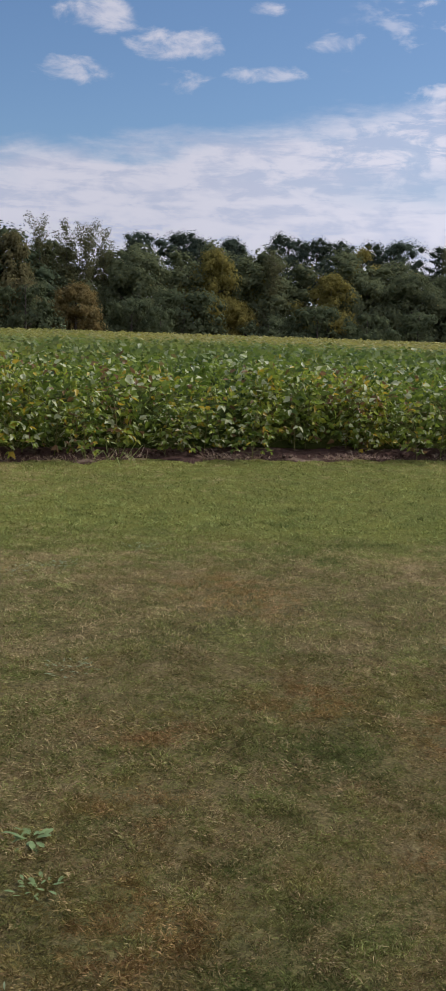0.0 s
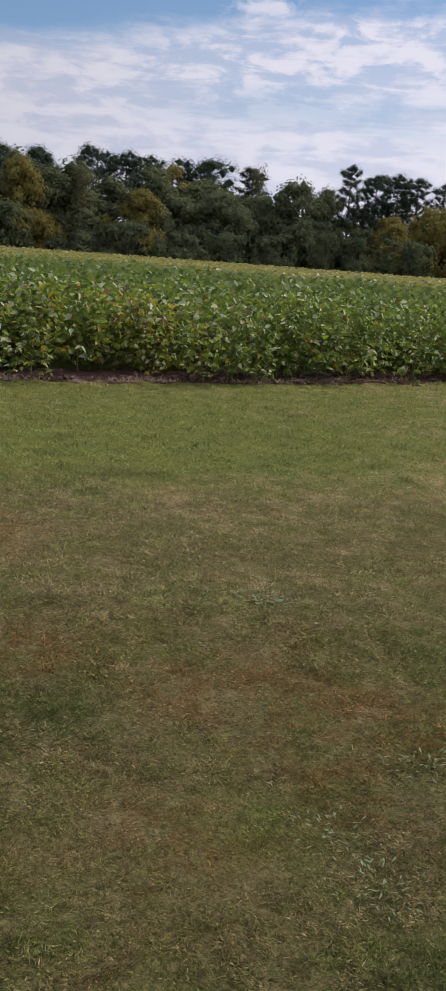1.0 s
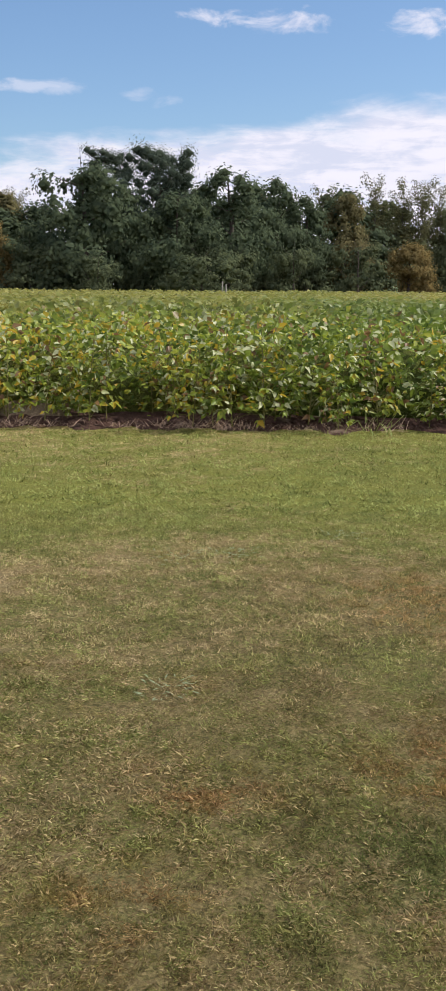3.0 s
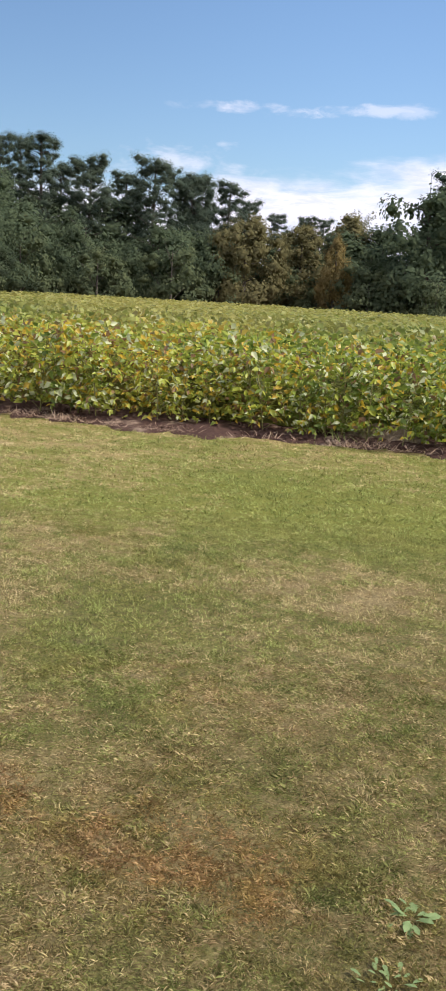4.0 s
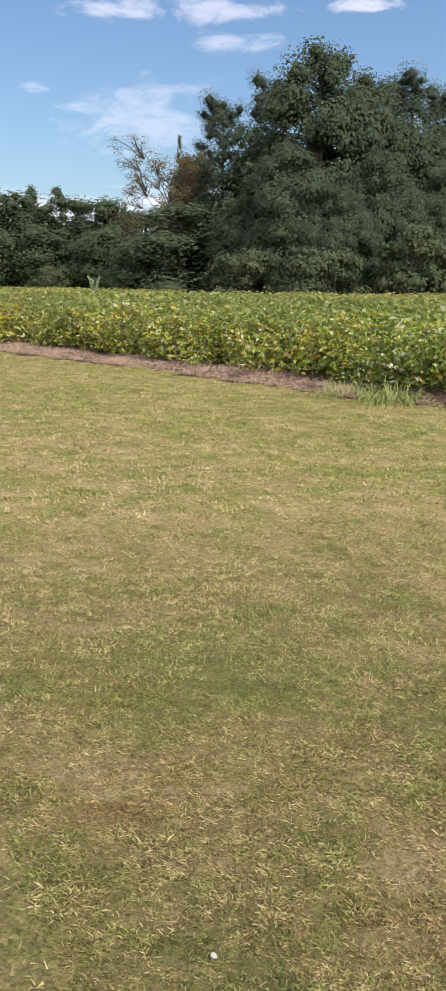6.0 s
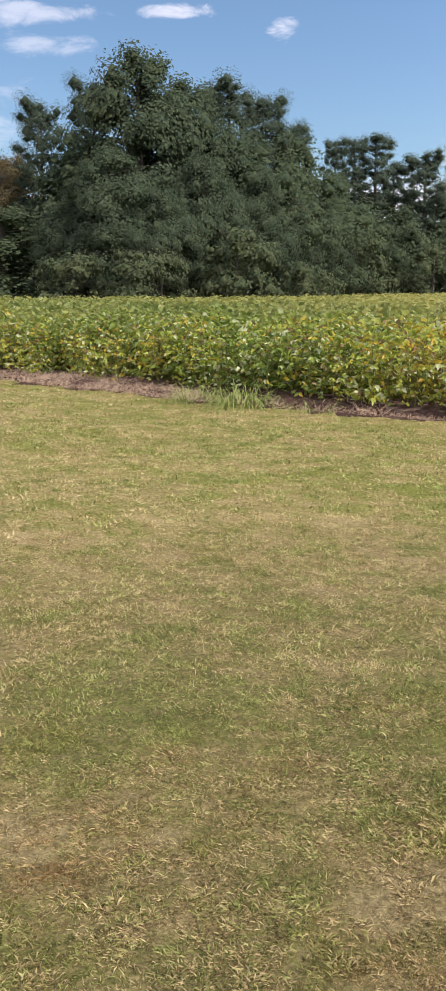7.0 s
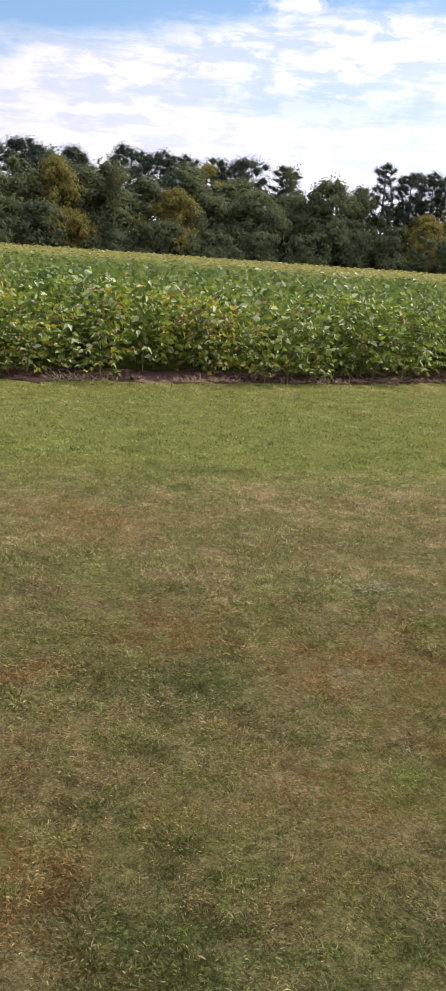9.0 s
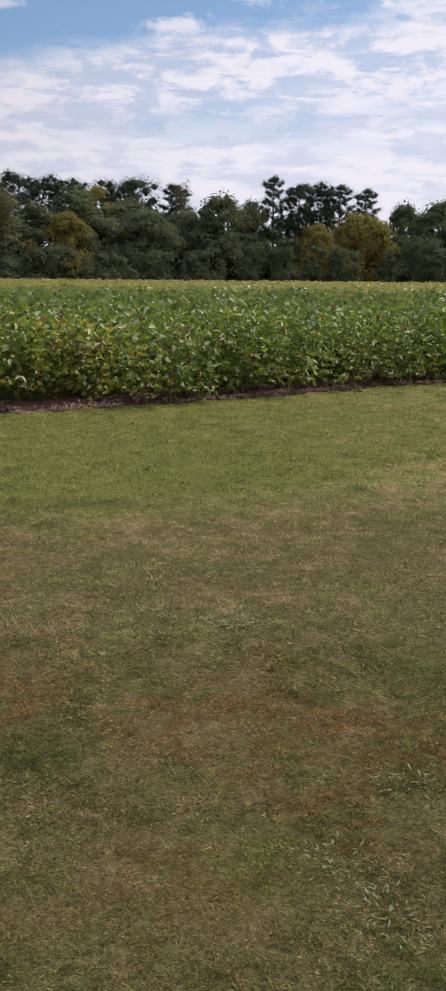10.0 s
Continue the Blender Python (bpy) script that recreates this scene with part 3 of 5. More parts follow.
# ---- lawn grass ----
def build_grass():
    "Short tufts of blades leaning out from their feet."
    s = Shape()
    zones = ((1.0, 2.7, 6200, 12, CURL, 0.0155, 0.0115, 0.011), (2.7, 4.2, 4100, 9, CURL, 0.0185, 0.016, 0.0125), (4.2, 7.0, 2100, 7, SLIVER, 0.024, 0.030, 0.016),
             (7.0, 12.5, 260, 7, SLIVER, 0.036, 0.075, 0.026), (12.5, 24, 90, 6, SLIVER, 0.045, 0.11, 0.04))
    zones = [(*zone, -30, 100) for zone in zones]
    # thinner behind and underfoot
    zones += [(0.0, 1.0, 1500, 8, SLIVER, 0.022, 0.03, 0.018, 0, 360), (1.0, 5.0, 330, 7, SLIVER, 0.032, 0.055, 0.03, 100, 330)]
    for r0, r1, per, blade_count, kind, length, wide, rad, a0, a1 in zones:
        a0, a1 = radians(a0), radians(a1)
        n = int((a1 - a0) / 2 * (r1 ** 2 - r0 ** 2) * per)
        az = rng.uniform(a0, a1, n)
        r = np.sqrt(rng.uniform(r0 ** 2, r1 ** 2, n))
        x, y = -np.sin(az) * r, np.cos(az) * r
        b = beyond(x, y) + 0.7 * (fbm(x * 2.2, y * 2.2, 41) - 0.5)
        dry = lawn_dry(x, y)
        clump = fbm(x * 7, y * 7, 47, 3)
        keep = (b < 0.12) & (rng.random(n) > 0.45 * np.clip((dry - 0.85) / 0.25, 0, 1)) & (rng.random(n) < np.clip((clump - 0.2) * 4.5, 0.6, 1))
        keep &= rng.random(n) > 0.45 * lawn_thin(x, y)
        if r1 < 8:
            keep &= rng.random(n) < np.clip(fbm(x * 34, y * 34, 49, 2) * 3.6 - 0.75, 0.4, 1)
        x, y, dry, clump = x[keep], y[keep], dry[keep], clump[keep]
        crest = fbm(x * 34, y * 34, 49, 2) - 0.5 if r1 < 8 else np.zeros(len(x))
        n = len(x)
        # last term paints shade: darker blades in the pits, lighter on the crests
        tone = np.clip(rng.normal(0.5, 0.2, n) + 0.7 * (fbm(x * 6, y * 6, 48) - 0.5) + 0.5 * (fbm(x * 22, y * 22, 46, 2) - 0.5) + 1.5 * crest, 0, 1)
        dead = rng.random(n) < (0.3 if r1 < 8 else 0.05)
        tone = np.where(dead, tone * 0.35, tone)
        dry = dry + rng.normal(0, 0.3 if r1 < 8 else 0.13, n)
        tall = 0.5 + 0.55 * fbm(x * 1.3, y * 1.3, 44) + 0.9 * np.clip(clump - 0.4, 0, 1) + 0.8 * np.clip(crest, -0.25, 0.4)
        lean = rng.normal(0, 0.7, (n, 2))
        k = np.repeat(np.arange(n), blade_count)
        m = len(k)
        off = rng.normal(0, 1, (m, 2))
        bx, by = x[k] + off[:, 0] * rad, y[k] + off[:, 1] * rad
        along = np.concatenate([0.2 * off + 0.6 * lean[k] + rng.normal(0, 0.8, (m, 2)), rng.uniform(0.05, 1.0, m)[:, None] * (1.1 - 0.45 * np.clip(dry[k], 0, 1))[:, None]], -1)
        facing = np.stack([rng.normal(0, 0.35, m), rng.normal(0, 0.35, m), np.ones(m)], -1)
        size = length * rng.uniform(0.5, 1.4, m) * tall[k] * np.where(rng.random(m) < 0.01, 1.5, 1.0)
        scatter(s, kind, np.stack([bx, by, relief(bx, by) + 0.001], -1), along, facing, size, wide * rng.uniform(0.6, 1.3, m), dry=(dry[k] + rng.normal(0, 0.28 if r1 < 5 else 0.12, m)),
                tone=np.clip(tone[k] + rng.normal(0, 0.2 if r1 < 8 else 0.12, m), 0, 1), red=lawn_red(x, y)[k], brown=np.clip(lawn_brown(x, y)[k] * rng.uniform(0.35, 1.25, m) + 0.6 * dead[k], 0, 1), cool=lawn_cool(x, y)[k])
    tagged(new("grass", s.mesh("grass", GRASS)), "short mown lawn grass, patchy green and straw", "grass", kind="stuff")


build_grass()


# ---- soybean field ----
def yellowing(x, y):
    "Share of leaves that have turned, by place."
    az, r = np.degrees(np.arctan2(-x, y)), np.hypot(x, y)
    k = 0.13 + 0.03 * np.clip((az - 12) / 10, 0, 1) + 0.7 * (fbm(x * 0.5, y * 0.5, 51) - 0.5) + 0.6 * (fbm(x * 1.5, y * 1.5, 52) - 0.5)
    k = k + 0.12 * np.clip((az - 22) / 10, 0, 1) + 0.38 * np.exp(-((az - 51) / 10) ** 2) + 0.10 * np.exp(-((az - 28) / 10) ** 2) - 0.14 * np.clip((22 - az) / 12, 0, 1)
    k = k + 0.2 * np.clip((r - 15) / 18, 0, 1)
    k = k + 0.35 * np.exp(-((x + 5.2) ** 2 + (y - 10.3) ** 2) / 0.5)
    k = k + np.clip((r - 44) / 6, 0, 1) * (0.75 * np.clip((24 - az) / 12, 0, 1) + 0.15)
    for cx, cy, size, more in ((-1.0, 13.2, 0.9, 0.4), (0.2, 13.6, 0.5, 0.35), (-0.7, 12.6, 0.6, 0.4), (-2.0, 12.0, 0.5, 0.25), (-8.2, 9.3, 0.7, 0.25), (-14.6, 6.8, 1.0, 0.45), (-11.1, 7.8, 0.9, 0.45), (-12.2, 7.4, 0.7, 0.4), (1.7, 14.2, 0.8, -0.5)):
        k = k + 0.65 * more * np.exp(-((x - cx) ** 2 + (y - cy) ** 2) / size ** 2)
    return np.clip(k, 0.0, 0.95)


def canopy_height(x, y):
    return 0.93 + 0.18 * (fbm(x * 0.7, y * 0.7, 55) - 0.5) + 0.6 * (fbm(x * 2.2, y * 2.2, 56) - 0.5)


def soy_plant(seed):
    "One bushy soybean plant: stem with side shoots, and three-part leaves on stalks."
    g = np.random.default_rng(seed)
    h = g.uniform(0.86, 1.06)
    stem, leaves = Shape(), Shape()
    lean = g.normal(0, 0.07, 2)
    stem.tube([(0, 0, 0), (lean[0] * 0.4, lean[1] * 0.4, h * 0.5), (lean[0], lean[1], h * 0.92)], (0.008, 0.006, 0.003), 5)
    P, A, F, S = [], [], [], []
    for k in range(58):
        z = h * (0.03 + 0.95 * g.uniform(0, 1) ** 1.0)
        a = g.uniform(0, 2 * np.pi)
        out = g.uniform(0.10, 0.34) * (1.1 - 0.45 * abs(z / h - 0.5))
        foot = np.array((lean[0] * z / h, lean[1] * z / h, z * 0.85))
        tip = foot + (math.cos(a) * out, math.sin(a) * out, g.uniform(0.02, 0.16))
        if k % 2:
            stem.tube([foot, (foot + tip) / 2 + (0, 0, 0.03), tip], (0.003, 0.0025, 0.002), 3)
        droop = g.uniform(-1.2, 0.7)
        for turn in (-1.15, 0, 1.15):
            b = a + turn + g.normal(0, 0.2)
            P.append(tip)
            A.append((math.cos(b), math.sin(b), droop + g.normal(0, 0.2)))
            F.append((math.cos(a) * 0.6 + g.normal(0, 0.8), math.sin(a) * 0.6 + g.normal(0, 0.8), 0.7 + 0.5 * g.normal()))
            S.append(g.uniform(0.05, 0.105))
    scatter(leaves, OVATE, np.array(P), np.array(A), np.array(F), np.array(S))
    return stem, leaves


def along_edge(step, jitter):
    "Points along the crop's front row."
    xs = np.linspace(-32, 14, 4000)
    ys = np.interp(xs, EDGE[:, 0], EDGE[:, 1])
    w = strip_width(xs)
    px, py = xs - 0.52 * w, ys + 0.85 * w
    run = np.concatenate([[0], np.cumsum(np.hypot(np.diff(px), np.diff(py)))])
    at = np.arange(0, run[-1], step)
    qx, qy = np.interp(at, run, px), np.interp(at, run, py)
    at = at + rng.uniform(-0.5, 0.5, len(at)) * step
    qx, qy = np.interp(at, run, px), np.interp(at, run, py)
    off = rng.uniform(-0.38, jitter, len(at))
    return qx - 0.52 * off, qy + 0.85 * off


def build_soy():
    kinds = []
    for seed in range(12):
        stem, leaves = soy_plant(100 + seed)
        kinds.append((stem.mesh("soybean_stem", STEM), leaves))
    X, Y = along_edge(0.18, 0.5)
    shades = {}
    bushy = fbm(X * 1.5, Y * 1.5, 63, 2)
    for k, (x, y) in enumerate(zip(X, Y)):
        if bushy[k] < 0.3:
            continue
        stem, leaves = kinds[int(rng.integers(12))]
        tone = int(np.clip(round(float(yellowing(x, y)) * 7), 0, 6))
        key = (id(leaves), tone)
        if key not in shades:
            leaves.a = {"yellow": [np.full(leaves.n, tone / 7 + 0.03, np.float32)]}
            shades[key] = leaves.mesh("soybean_leaves", SOY)
        base = new("soybean_plant")
        base.matrix_basis = pose(x, y, float(relief(x, y)) + 0.03, 0, 0, rng.uniform(0, 360)) @ Matrix.Scale(float(canopy_height(x, y) / 0.93 * rng.uniform(0.72, 1.0) * (0.72 + 0.55 * bushy[k])), 4)
        part("stem", stem, base)
        part("leaves", shades[key], base)
        hue = "green" if tone < 2 else "green and yellowing" if tone < 4 else "mostly yellow"
        tagged(base, f"{hue} leafy soybean plant in the field's front row", "soybean plant", "soybean plants along the field edge")
    # the crop behind the front row
    s = Shape()
    zones = ((0.1, 0.7, 620, OVATE, 0.092), (0.5, 3.0, 400, OVATE, 0.096), (3.0, 8.0, 210, KITE, 0.13), (8, 18, 75, KITE, 0.18), (18, 40, 24, KITE, 0.25), (40, 85, 10, KITE, 0.32), (85, 150, 5, KITE, 0.4))
    for d0, d1, per, kind, size in zones:
        lo, hi = (-34, 18) if d1 < 9 else (-75, 60) if d1 < 41 else (-125, 110)
        ln = (hi - lo) * 1.13
        n = int(ln * (d1 - d0) * per)
        u, d = rng.uniform(lo, hi, n), rng.uniform(d0, d1, n)
        ey = np.interp(u, EDGE[:, 0], EDGE[:, 1])
        x, y = u - 0.52 * (d + strip_width(u)), ey + 0.85 * (d + strip_width(u))
        az = np.degrees(np.arctan2(-x, y))
        keep = (az > -32) & (az < 100) & inside_field(x, y) & (rng.random(n) < np.clip(fbm(x * 3.2, y * 3.2, 59, 3) * 2.6 - 0.55, 0.15, 1))
        x, y = x[keep], y[keep]
        n = len(x)
        depth = rng.random(n) ** 1.6 * (0.55 if d1 < 9 else 0.25) if d1 > 1 else 0.75 * rng.random(n) ** 1.2
        z = canopy_height(x, y) - depth + rng.normal(0, 0.03 if d1 < 41 else 0.01, n)
        turn = rng.uniform(0, 2 * np.pi, n)
        along = np.stack([np.cos(turn), np.sin(turn), rng.uniform(-1.3, 0.9, n)], -1)
        tilt = 1.0 if d1 < 19 else 0.22
        facing = np.stack([rng.normal(0, tilt, n), rng.normal(0, tilt, n), np.full(n, 0.6)], -1)
        if d1 > 19:
            along[:, 2] *= 0.25
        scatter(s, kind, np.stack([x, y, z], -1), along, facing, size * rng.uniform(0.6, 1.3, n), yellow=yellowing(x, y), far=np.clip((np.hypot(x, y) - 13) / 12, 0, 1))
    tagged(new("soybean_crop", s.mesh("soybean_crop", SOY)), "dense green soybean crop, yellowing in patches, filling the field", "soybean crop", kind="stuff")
    # dark sheet under the leaf tops, the crop's inner shade put into its colour
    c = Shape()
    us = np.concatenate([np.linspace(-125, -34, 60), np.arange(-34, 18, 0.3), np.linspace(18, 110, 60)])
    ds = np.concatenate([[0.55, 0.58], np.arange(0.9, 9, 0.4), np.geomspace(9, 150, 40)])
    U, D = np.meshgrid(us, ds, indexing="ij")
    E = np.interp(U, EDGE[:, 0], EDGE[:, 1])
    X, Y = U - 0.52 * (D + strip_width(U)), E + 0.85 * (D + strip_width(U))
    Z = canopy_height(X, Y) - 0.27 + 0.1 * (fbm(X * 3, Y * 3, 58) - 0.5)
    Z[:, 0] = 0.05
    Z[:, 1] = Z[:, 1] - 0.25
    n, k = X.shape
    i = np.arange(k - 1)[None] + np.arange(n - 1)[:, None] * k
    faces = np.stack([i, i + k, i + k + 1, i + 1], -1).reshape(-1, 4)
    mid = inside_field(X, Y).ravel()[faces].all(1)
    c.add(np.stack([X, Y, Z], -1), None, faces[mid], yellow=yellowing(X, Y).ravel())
    tagged(new("soybean_undergrowth", c.mesh("soybean_undergrowth", SHADE_SHEET, True)), "dark sheet standing in for the shaded inside of the soybean crop", "soybean crop", kind="stuff")


REACH = [(-40, 140), (-20, 133), (0, 128), (20, 116), (30, 104), (40, 98), (48, 104), (56, 98), (61, 78), (64, 66), (70, 62), (78, 64), (80, 86), (100, 92)]


def inside_field(x, y):
    az = np.degrees(np.arctan2(-x, y))
    return np.hypot(x, y) < np.interp(az, [p[0] for p in REACH], [p[1] for p in REACH])


build_soy()

# ---- trees ----
PINE = [(-81.8, 20.2, 16, 4), (-84.5, 25.4, 18.4, 4.4), (-82.4, 36.6, 18.8, 5.7), (-82.9, 40.2, 17.9, 4.6), (-85.1, 44.5, 16.3, 3.6), (-102.4, 58.9, 17.8, 3.7), (-106.4, 63.9, 18.8, 3.9), (-100, 62.8, 18.2, 5.2), (-97, 67.3, 16.3, 5.6), (-92.7, 73.2, 16.6, 6.3), (-93.1, 79.1, 15.6, 5.4), (-104.3, 77.8, 16.1, 4.9), (-110.5, 72.3, 16.8, 5), (-92.7, 79.3, 15.4, 5.4), (-91.6, 83.7, 15.1, 4.3), (-92.9, 88.1, 13.5, 4), (-70.7, 99.7, 17, 6.5), (-64.5, 101.4, 17.2, 8.3), (-42, 153.9, 16.2, 5.6), (-36, 155.4, 16.3, 8.1)]
PINE_B = [(-27.6, 157.1, 15.6, 6.1), (-19.2, 158.3, 16.5, 7.1), (-32, 154.6, 15.3, 6), (-27.5, 155.5, 15, 5), (-14.6, 157.2, 15.8, 6), (-11.2, 159.5, 15.6, 6.1), (-2.8, 157.9, 16, 9.5), (4.5, 159.9, 15.1, 5.1), (18, 146.8, 15.4, 3.6), (21.9, 148.3, 14.6, 4.7), (25.2, 149.8, 14.8, 5.3), (27.7, 147.4, 14.4, 4.3), (31.7, 148.4, 14, 4), (-112.9, 113.5, 14.7, 4), (-111.2, 118, 14.7, 4.1), (-109.2, 119.8, 14.5, 3.7)]
OAK = [(-76.1, 26.4, 18.8, 10.0), (-78.4, 31.2, 17.4, 9.5), (-69.9, 21.9, 10.7, 6.9), (-68.6, 28.2, 10.3, 5.8), (-73.5, 20.3, 7.7, 5.3), (-70.4, 33.8, 9.8, 4.7), (-74.7, 38.8, 9.1, 4.8), (-66, 23.9, 7.9, 4.9), (-80.7, 44.3, 9.1, 5.2), (-64.3, 87, 13.3, 10.2), (-55.4, 90.6, 10.7, 7.7), (-53.7, 98.5, 13.5, 6.7), (-54.2, 111.1, 13.5, 5.9), (-51.8, 114.3, 12, 5.6), (-35.1, 128.9, 11.1, 8.5), (-55.3, 106.1, 10.5, 6.1), (0.4, 141.9, 10.1, 8.1), (10.2, 143.6, 12.4, 8.6), (14.8, 145.2, 11.8, 5.1), (-6, 141.8, 9.2, 7.2)]
OAK_B = [(5.3, 145.8, 10.3, 7.4), (36.5, 145.2, 11.7, 6.2), (41.1, 139.8, 11.9, 8.3), (50.3, 141, 10.1, 5.7), (43.1, 149.9, 12, 5.9), (-87.7, 72.9, 8.4, 7.9), (-92.4, 63.5, 8.3, 7.8), (-87.6, 70, 8.7, 8.5), (-95.3, 58.9, 8.9, 7.1)]
AUTUMN = [(-94, 20.6, 13.3, 4.9), (-91.5, 86.8, 11.4, 8.4), (-89.4, 94.5, 11.1, 6.2), (-91.5, 106.2, 13.4, 7.1), (-49.1, 119.8, 12.6, 6.2), (-26.6, 137, 12.3, 8.4), (-22.9, 142.7, 11.3, 5.5), (-10.8, 139.5, 9.5, 8.4), (-7.2, 151.8, 13.9, 6.7), (-21, 144.4, 9.9, 6.5), (23.5, 142, 8.5, 7.3), (28.8, 138.8, 9.9, 10.3), (23.1, 135.8, 7.3, 6.1), (-23.8, 135.9, 5.9, 6.1), (-38.9, 115, 6.4, 5.8), (-73.2, 82.8, 8.6, 3.4)]
POPLAR = [(-52.5, 120.6, 13.8, 3), (-48, 126.7, 15.6, 3.3), (-44.6, 127.9, 14.9, 4.1), (-42.1, 128.7, 14.9, 4), (-40.6, 131.3, 14.2, 3.5), (-18.5, 138.3, 12.3, 3.7), (-94.2, 111.7, 14.4, 3.7), (4.8, 149.9, 14.6, 2.3), (-56.6, 114.3, 14.2, 2.9)]
CEDAR = [(-102.1, 21, 15.4, 2.2), (-111.9, 9.7, 11.2, 5.7), (-115.6, 12.8, 10.1, 4.4), (-115.3, 15.1, 10, 3.7), (-112.9, 17.2, 9.5, 4.3), (-114, 7.2, 11.4, 5.8)]
SHRUB = [(-28.6, 127.4, 5.5, 9.1), (-37.1, 124.1, 4.7, 7.4), (17, 128.8, 5.6, 4.3), (13.4, 129.2, 5, 3.3), (40.9, 125.2, 5.9, 3.5), (-92, 7.4, 3.2, 3.5), (-90.9, 15.6, 4.7, 6.4), (-80.2, 18.2, 5.1, 5.7), (-28.8, 116, 3.2, 3.8), (-33.4, 119.8, 5.9, 6.3), (-82.7, 84.3, 5.1, 6), (-83.1, 75.1, 4.5, 6.4), (-80.4, 89.3, 4.9, 5.3), (-68.8, 83.4, 5, 5.5), (-57.4, 79.6, 3.9, 3.7), (-49.2, 85, 4.6, 5), (-50.5, 92.8, 4.4, 6), (-47.1, 101.1, 4.8, 5.7), (-43, 109.3, 5.3, 6), (-17.4, 126.7, 3.4, 7.3)]
SHRUB_B = [(-11.3, 127.4, 3.9, 6.5), (-5.1, 127.8, 3.6, 6.5), (1.2, 129.9, 3.7, 6.6), (7.5, 129.7, 4.2, 5.7), (23.5, 129.8, 4.2, 5.8), (33.8, 129.4, 5.5, 6.8), (36.7, 124.4, 4.1, 4.9), (-64.3, 27.8, 3.5, 4.4), (-67, 36.1, 3.7, 4.3), (-85.7, 51.7, 4.8, 5.7), (-83.3, 59, 4.7, 6.4), (-80.4, 66.1, 4.8, 6.6), (-62.1, 22.6, 3.3, 3.8), (-65.8, 17.9, 3, 4.3), (-60.8, 20.6, 3.1, 3.6), (-62.1, 28, 3.8, 3.9)]



def limbs(wood, h, base, spread, n, r0, sides=6, top=0.9, rise=0.5):
    "Trunk and limbs; returns the limb ends."
    wob = rng.normal(0, 0.012 * h, (4, 2))
    spine = [(0, 0, -0.2), (*wob[0] * 0.3, h * 0.2), (*wob[1] * 0.6, h * 0.5), (*wob[2], h * top)]
    wood.tube(spine, (r0 * 1.25, r0, r0 * 0.65, r0 * 0.15), sides)
    ends = []
    for k in range(n):
        z = h * (base + (top - base) * (k + rng.random()) / n)
        a = k * 2.4 + rng.uniform(-0.5, 0.5)
        foot = np.array([np.interp(z, [p[2] for p in spine], [p[i] for p in spine]) for i in (0, 1)] + [z])
        out = spread * rng.uniform(0.55, 1.0)
        tip = foot + (math.cos(a) * out, math.sin(a) * out, out * rise * rng.uniform(0.5, 1.3))
        r = r0 * 0.35 * (1 - 0.6 * z / h)
        wood.tube([foot, (foot + tip) / 2 + (0, 0, -0.05 * out), tip], (r, r * 0.6, r * 0.2), 4)
        ends.append(tip)
    return np.array(ends)


CORE = np.array([(1, 0, 0), (0, 1, 0), (-1, 0, 0), (0, -1, 0), (0, 0, 1), (0, 0, -1)], float)
CORE_FACES = [(0, 1, 4), (1, 2, 4), (2, 3, 4), (3, 0, 4), (1, 0, 5), (2, 1, 5), (3, 2, 5), (0, 3, 5)]


def clumps(leaf, centres, radii, flat, per, size, up=0.35, solid=True, droop=0.5, narrow=1.0):
    "Drooping leaf sprays round clump centres, their faces turned mostly out of the crown."
    centres = np.asarray(centres, float)
    mid = centres.mean(0)
    for c, r in zip(centres, radii):
        n = max(8, int(per * r ** 2))
        # unseen core added inside the leaves to close gaps and block light
        if solid:
            leaf.add(c + CORE * (r * 0.6 * rng.uniform(0.7, 1.2, (6, 1))) * (1, 1, flat), CORE_FACES)
        d = ball(n)
        d[:, 2] += up * rng.random(n)
        rad = r * (0.42 + 0.6 * rng.random(n) ** 0.8)
        at = c + d * rad[:, None] * (1, 1, flat)
        out = unit((c - mid) * (1, 1, 0.6))
        face = 0.75 * out + 0.75 * d + 0.32 * ball(n) + (0, 0, 0.25)
        along = np.cross(face, ball(n)) + 0.35 * ball(n) + (0, 0, -droop)
        scatter(leaf, KITE, at, along, face, size * rng.uniform(0.6, 1.45, n), size * narrow * rng.uniform(0.9, 1.8, n))


def oak_shape(h=12.0, w=8.0, n=60, per=88, size=0.28, size_up=1.0):
    wood, leaf = Shape(), Shape()
    limbs(wood, h, 0.22, w * 0.33, 12, 0.028 * h)
    z = rng.uniform(0.10, 1.0, n)
    prof = np.interp(z, [0.0, 0.12, 0.35, 0.6, 0.85, 1.0], [0.75, 0.92, 1.0, 0.92, 0.62, 0.15])
    a = rng.uniform(0, 2 * np.pi, n)
    r = w / 2 * prof * np.sqrt(rng.uniform(0.25, 1.0, n)) * rng.uniform(0.8, 1.1, n)
    rad = rng.uniform(0.8, 1.6, n) * (1.15 - 0.4 * z)
    c = np.stack([np.cos(a) * r, np.sin(a) * r, z * (h - 0.9) + 0.3], -1)
    core = rng.uniform(0.2, 0.9, 10)
    c = np.concatenate([c, np.stack([rng.normal(0, 0.06 * w, 10), rng.normal(0, 0.06 * w, 10), core * h], -1)])
    rad = np.concatenate([rad, 1.5 - 0.6 * core])
    clumps(leaf, c, rad * size_up, 0.95, per, size)
    return wood, leaf


